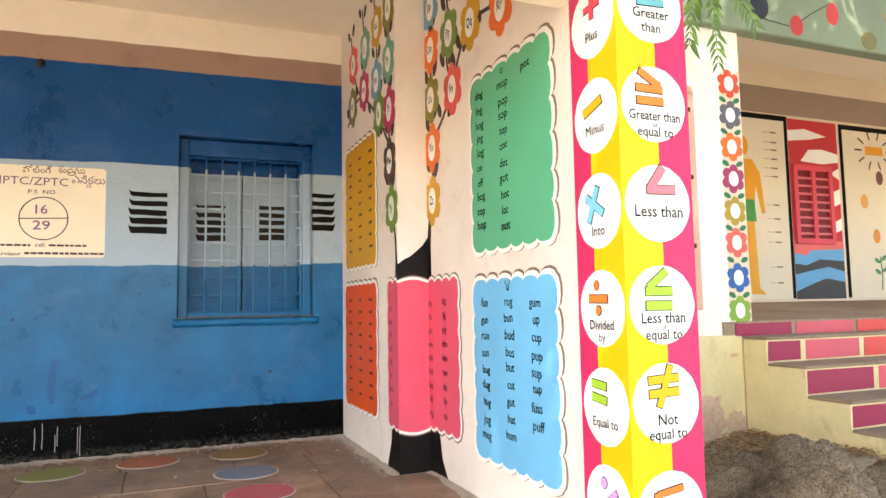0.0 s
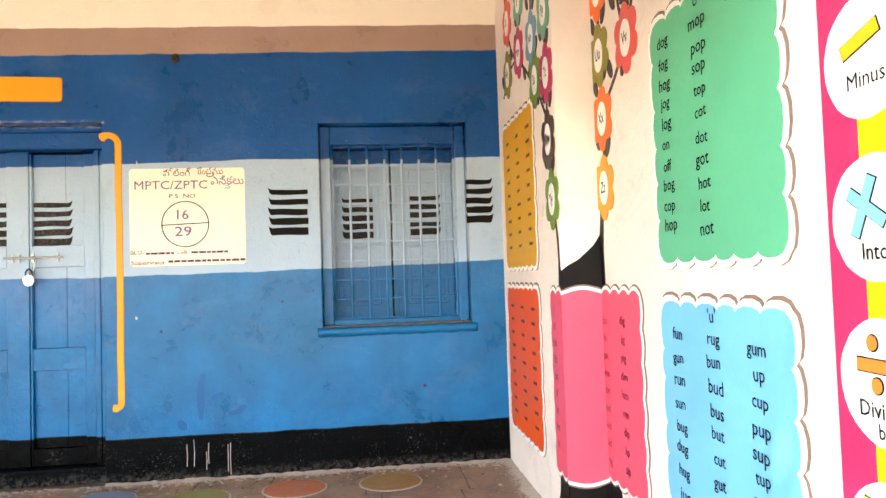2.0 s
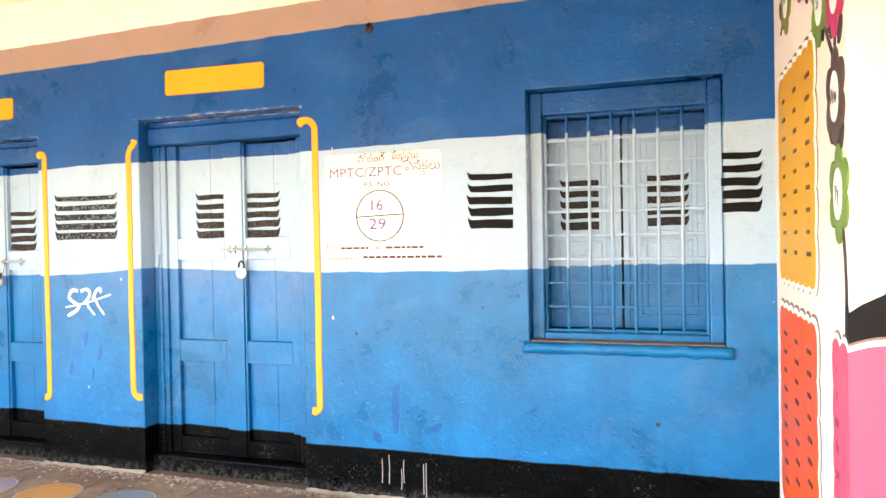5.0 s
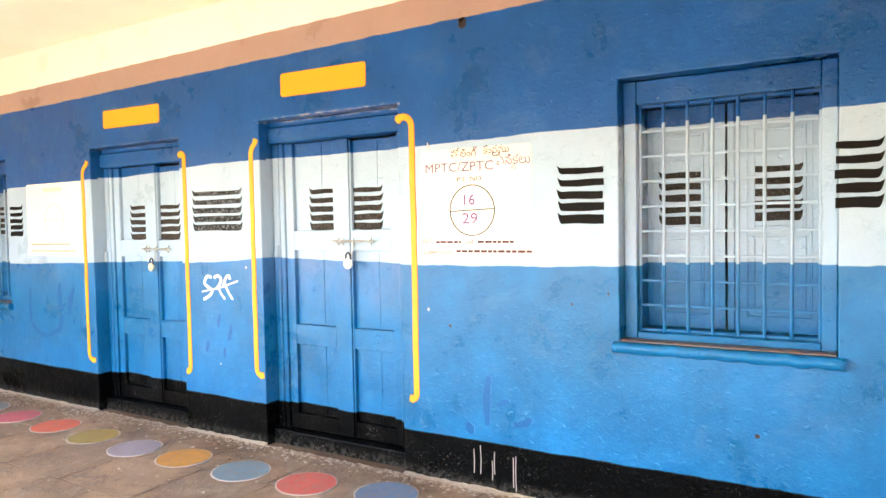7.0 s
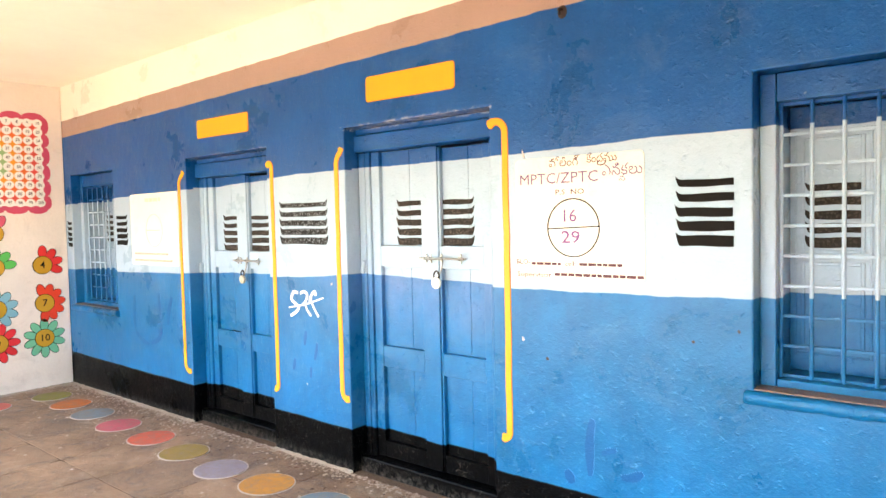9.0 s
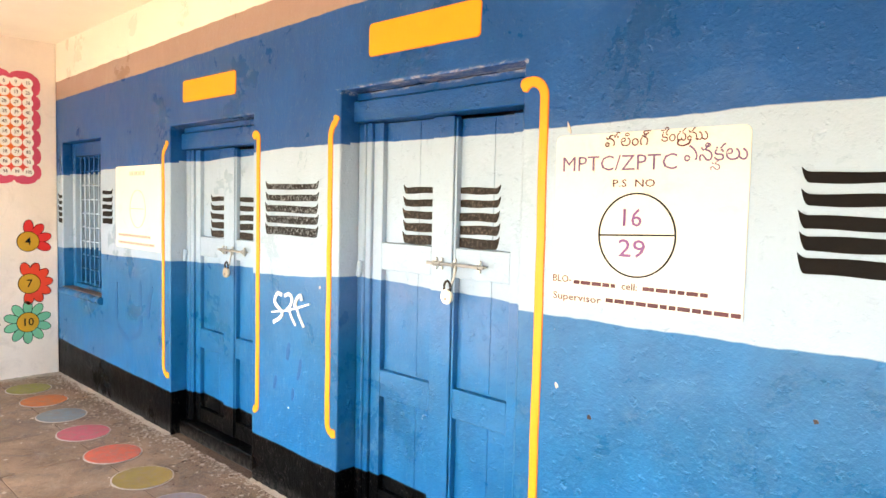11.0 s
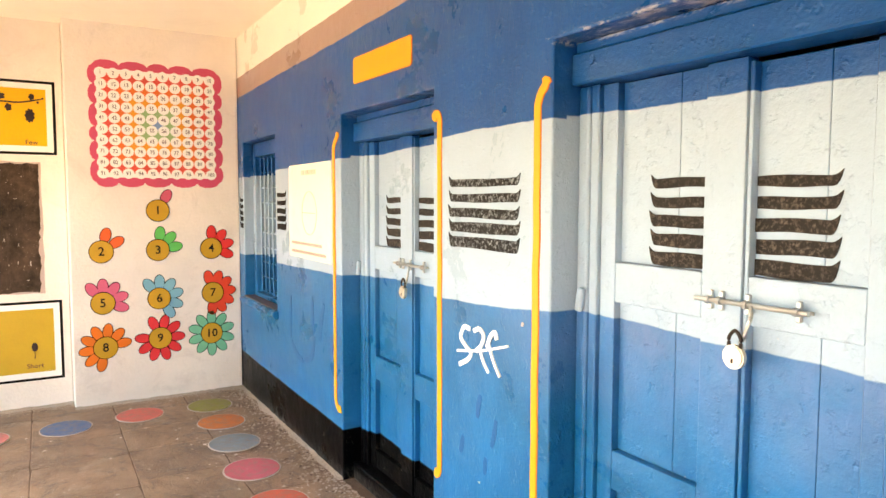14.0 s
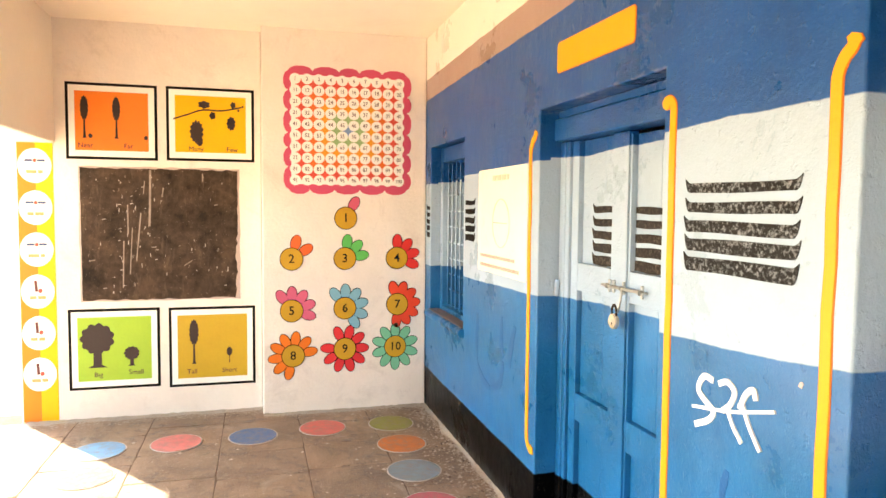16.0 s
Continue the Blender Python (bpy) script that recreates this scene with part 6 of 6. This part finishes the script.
def frond(start, end, seed, size=1.0):
    """A neem leaf: a thin stalk with its leaflets."""
    rnd = random.Random(seed)
    s, e = Vector(start), Vector(end)
    mid = (s + e) / 2 + Vector((rnd.uniform(-0.04, 0.04), rnd.uniform(-0.04, 0.04), 0.05))
    line = smooth_line([s, mid, e], 8)
    bm = bmesh.new()
    tube(bm, line, 0.0022, 4)
    verts, faces = [], []
    leaflets(rnd, line[1:], size, verts, faces)
    vs = [bm.verts.new(v) for v in verts]
    for f in faces:
        bm.faces.new([vs[i] for i in f])
    return part("frond", bm, M_NEEM, neem, m=N0)


rnd = random.Random(23)
for a in range(92):
    p = main[int(rnd.uniform(0.8, 1.0) * (len(main) - 1))]
    ang = rnd.uniform(-2.6, 0.9)
    reach = rnd.uniform(0.16, 0.34)
    frond(p, p + Vector((reach * math.cos(ang), 0.4 * reach * math.sin(ang), -rnd.uniform(0.06, 0.26))), a, rnd.uniform(0.8, 1.1))
frond((1.33, -2.32, 2.55), (1.39, -2.3, 2.13), 90, 0.9)
frond((1.36, -2.32, 2.6), (1.66, -2.3, 2.36), 91, 1.0)
frond((1.3, -2.32, 2.6), (1.21, -2.3, 2.2), 92, 1.0)
# unseen crown added to block sun: clumps of coarser leaves round the limbs
verts, faces = [], []
for a in range(14000):
    c = Vector(rnd.choice(tips[:-8])) + Vector((rnd.gauss(0, 0.68), rnd.gauss(0, 0.68), rnd.gauss(0.4, 0.36)))
    if c.z < 3.55:
        continue
    d = Vector((rnd.uniform(-1, 1), rnd.uniform(-1, 1), rnd.uniform(-0.5, 0.3))).normalized() * 0.32
    leaflets(rnd, [c + d * k / 4 for k in range(5)], 2.6, verts, faces)
me = bpy.data.meshes.new("crown")
me.from_pydata([tuple(v) for v in verts], [], faces)
me.materials.append(M_NEEM)
mesh_part("crown", me, neem, N0)

# ---- rough mortar fillet along the foot of the walls ----
M_FILLET = earth("crumbling_mortar", (206, 190, 170), 50)


def fillet(name, p, q, inward, width, seed):
    """A ragged strip of spilt mortar from p to q, spreading inward."""
    rnd = random.Random(seed)
    bm = bmesh.new()
    p, q, n = Vector(p), Vector(q), Vector(inward)
    k = max(2, int((q - p).length / 0.03))
    rows = []
    for a in range(k + 1):
        c = p + (q - p) * a / k
        w = width * (0.25 + 1.1 * max(0.0, 0.5 + 0.9 * noise.noise((c.x * 4, c.y * 4, seed)))) + rnd.uniform(0, 0.008)
        h = 0.006 + 0.009 * rnd.random()
        rows.append([bm.verts.new((c.x, c.y, 0.0)), bm.verts.new((c.x, c.y, h)), bm.verts.new((c.x + n.x * w * 0.5, c.y + n.y * w * 0.5, h * 0.55)), bm.verts.new((c.x + n.x * w, c.y + n.y * w, 0.0004))])
    for a in range(k):
        for b in range(3):
            bm.faces.new((rows[a][b], rows[a][b + 1], rows[a + 1][b + 1], rows[a + 1][b]))
    bm.faces.new(rows[0])
    bm.faces.new(rows[-1][::-1])
    bmesh.ops.recalc_face_normals(bm, faces=bm.faces)
    return tagged(part(name, bm, M_FILLET), "crumbling mortar along the foot of the wall", "mortar", kind="structure")


edges = [XL] + sorted(q for d in DOORS for q in d[:2]) + [XR]
for a in range(0, len(edges), 2):
    fillet("trim_%d" % (a + 1), (edges[a], -0.001, 0), (edges[a + 1], -0.001, 0), (0, -1, 0), 0.034, a + 1)
fillet("trim_7", (XR - 0.001, YP, 0), (XR - 0.001, -0.01, 0), (-1, 0, 0), 0.05, 11)
fillet("trim_8", (XRR - 0.001, -2.7, 0), (XRR - 0.001, YP - 0.002, 0), (-1, 0, 0), 0.05, 12)
fillet("trim_9", (XL + 0.001, YP, 0), (XL + 0.001, -0.01, 0), (1, 0, 0), 0.05, 13)
fillet("trim_10", (XLR + 0.001, -2.95, 0), (XLR + 0.001, YP - 0.002, 0), (1, 0, 0), 0.06, 14)

# ---- grit on the veranda floor ----
rnd = random.Random(41)
verts, faces = [], []


def crumb(x, y, s):
    k = len(verts)
    h = s * rnd.uniform(0.3, 0.7)
    for q in range(4):
        t = 1.57 * q + rnd.uniform(-0.5, 0.5)
        verts.append((x + s * math.cos(t), y + s * math.sin(t), 0.0005))
    verts.append((x, y, h))
    faces.extend([(k, k + 1, k + 4), (k + 1, k + 2, k + 4), (k + 2, k + 3, k + 4), (k + 3, k, k + 4)])


for a in range(2600):
    x = rnd.uniform(XL, XR)
    y = -abs(rnd.gauss(0, 0.05)) - 0.004
    crumb(x, y, rnd.choice((0.003, 0.004, 0.006, 0.009, 0.013)) * rnd.uniform(0.6, 1.2))
for a in range(1500):
    crumb(XR - 0.004 - abs(rnd.gauss(0, 0.04)), rnd.uniform(YP, -0.01), rnd.uniform(0.002, 0.008))
    crumb(XL + 0.004 + abs(rnd.gauss(0, 0.04)), rnd.uniform(YP, -0.01), rnd.uniform(0.002, 0.007))
    crumb(XLR + 0.004 + abs(rnd.gauss(0, 0.07)), rnd.uniform(-2.9, YP), rnd.uniform(0.002, 0.009))
    if a % 3 == 0:
        crumb(rnd.uniform(XL, -5.2), -abs(rnd.gauss(0, 0.25)) - 0.01, rnd.uniform(0.003, 0.012))
for a in range(1500):
    crumb(rnd.uniform(XL, XR), rnd.uniform(-2.9, -0.05), rnd.uniform(0.0015, 0.005))
for a in range(420):
    d = rnd.random()
    x, y = (rnd.uniform(XL, XR), -abs(rnd.gauss(0, 0.1)) - 0.01) if d < 0.7 else (rnd.uniform(XL, XR), rnd.uniform(-2.2, -0.1))
    crumb(x, y, rnd.uniform(0.007, 0.017))
me = bpy.data.meshes.new("floor_grit")
me.from_pydata(verts, [], faces)
me.materials.append(earth("plaster_grit", (206, 188, 168), 60))
tagged(new("floor_grit", me), "plaster crumbs and dust along the foot of the walls", "grit", kind="stuff")

rnd = random.Random(77)
verts, faces = [], []
for a in range(260):
    x, y = rnd.uniform(XL, XR), -abs(rnd.gauss(0, 0.16)) - 0.02
    c, d, w = rnd.uniform(0.008, 0.025), rnd.uniform(0, 6.28), rnd.uniform(0.003, 0.009)
    k = len(verts)
    for p, q, r in ((-c, 0, 0.001), (0, w, 0.006), (c, 0, 0.003), (0, -w, 0.004)):
        verts.append((x + p * math.cos(d) - q * math.sin(d), y + p * math.sin(d) + q * math.cos(d), r))
    faces.append((k, k + 1, k + 2, k + 3))
me = bpy.data.meshes.new("leaf_scraps")
me.from_pydata(verts, [], faces)
me.materials.append(leaf_green("dry_leaf_scraps", (96, 66, 42)))
tagged(new("leaf_scraps", me), "dry brown leaf scraps swept against the wall", "leaf litter", kind="stuff")

# ---- nail holes and flaked spots in the coach wall ----
for u, v, w, h, material in ((-2.063, 0.876, 0.016, 0.018, M_IRON), (-2.204, 0.961, 0.012, 0.024, M_CHALK), (-0.517, 0.485, 0.022, 0.02, M_IRON), (-1.36, 1.027, 0.014, 0.014, M_IRON), (-1.176, 1.087, 0.014, 0.016, M_IRON), (-3.9, 0.5, 0.012, 0.01, M_CHALK), (-3.63, 1.17, 0.016, 0.016, M_CHALK), (-2.185, 1.868, 0.012, 0.04, M_CHALK)):
    part("flaked_spot" if material is M_CHALK else "nail_hole", prismbm(ellipse(0, 0, w / 2, h / 2, 9, 0.6, 0.3, int(u * 100)), 0.0022), material, wall_north, m=on(BLUE_PLANE, u, v))

# ---- dabs of fresher blue where older writing was painted out ----
M_TOUCH = paint("touched_up_blue_paint", (8, 90, 146), 0.34, 0.2, 0.3, 60, 7, spec=0.3)
DABS = (
    ([(-6.242, 0.956), (-6.255, 0.8), (-6.25, 0.66)], 0.05), ([(-6.24, 0.64), (-6.12, 0.57), (-6.0, 0.55)], 0.045), ([(-5.98, 0.56), (-5.83, 0.62), (-5.78, 0.75)], 0.05), ([(-5.79, 0.78), (-5.81, 0.9), (-5.811, 1.0)], 0.04), ([(-5.602, 0.977), (-5.66, 0.86), (-5.681, 0.74)], 0.05),
    ([(-1.83, 0.62), (-1.845, 0.5), (-1.842, 0.35)], 0.045), ([(-1.784, 0.466), (-1.75, 0.485), (-1.71, 0.496)], 0.03), ([(-1.69, 0.376), (-1.63, 0.39), (-1.585, 0.42)], 0.04), ([(-1.97, 0.351), (-1.95, 0.32), (-1.937, 0.295)], 0.05),
    ([(-3.896, 0.849), (-3.91, 0.8), (-3.916, 0.754)], 0.03), ([(-3.788, 0.779), (-3.8, 0.72), (-3.817, 0.667)], 0.028), ([(-4.02, 0.654), (-4.03, 0.61), (-4.041, 0.577)], 0.03), ([(-3.855, 0.615), (-3.86, 0.58), (-3.862, 0.545)], 0.026),
)
for pts, wide in DABS:
    line = smooth_line(pts, 5)
    rnd = random.Random(int(-pts[0][0] * 1000))
    taper = [0.35 + 0.65 * math.sin(math.pi * (i + 0.6) / (len(line) + 0.2)) ** 0.6 * rnd.uniform(0.8, 1.15) for i in range(len(line))]
    part("paint_dab", ribbon(bmesh.new(), line, wide, 0.0014, taper), M_TOUCH, wall_north, m=BLUE_PLANE)

# ---- floor slabs ----
rnd = random.Random(3)
rows_y = [0.0, -0.5, -1.02, -1.56, -2.07, -2.6, -3.3]
for r in range(len(rows_y) - 1):
    x = -7.79 if rows_y[r + 1] < YP else -7.6
    x_end = XRR if rows_y[r + 1] < YP else XR
    y1, y0 = rows_y[r], rows_y[r + 1]
    first = True
    while x < x_end - 0.02:
        w = rnd.uniform(0.42, 0.66) if not first else rnd.uniform(0.25, 0.6)
        first = False
        if x_end - (x + w) < 0.25:
            w = x_end - x
        bm = bmesh.new()
        g, h = rnd.uniform(0.0006, 0.002), rnd.uniform(-0.0022, 0.0)
        corners = [(x + g, y0 + g), (x + w - g, y0 + g), (x + w - g, y1 - g), (x + g, y1 - g)]
        cx, cy = x + w / 2, (y0 + y1) / 2
        j = []
        for k in range(4):
            (p0, q0), (p1, q1) = corners[k], corners[(k + 1) % 4]
            for i in range(6):
                f, d = i / 6, abs(rnd.gauss(0, 0.0016)) + (rnd.uniform(0, 0.01) if i == 0 else 0.0)
                p, q = p0 + (p1 - p0) * f, q0 + (q1 - q0) * f
                away = Vector((cx - p, cy - q)).normalized()
                j.append((p + away.x * d, q + away.y * d))
        b = [bm.verts.new((p, q, -0.03)) for p, q in j]
        m1 = [bm.verts.new((p, q, h - 0.004)) for p, q in j]
        tp = [bm.verts.new((p + 0.004 * (cx - p) / w, q + 0.004 * (cy - q) / w, h)) for p, q in j]
        for k in range(len(j)):
            n = (k + 1) % len(j)
            bm.faces.new((b[k], b[n], m1[n], m1[k]))
            bm.faces.new((m1[k], m1[n], tp[n], tp[k]))
        bm.faces.new(tp)
        part("slab", bm, M_FLOOR, floor)
        x += w
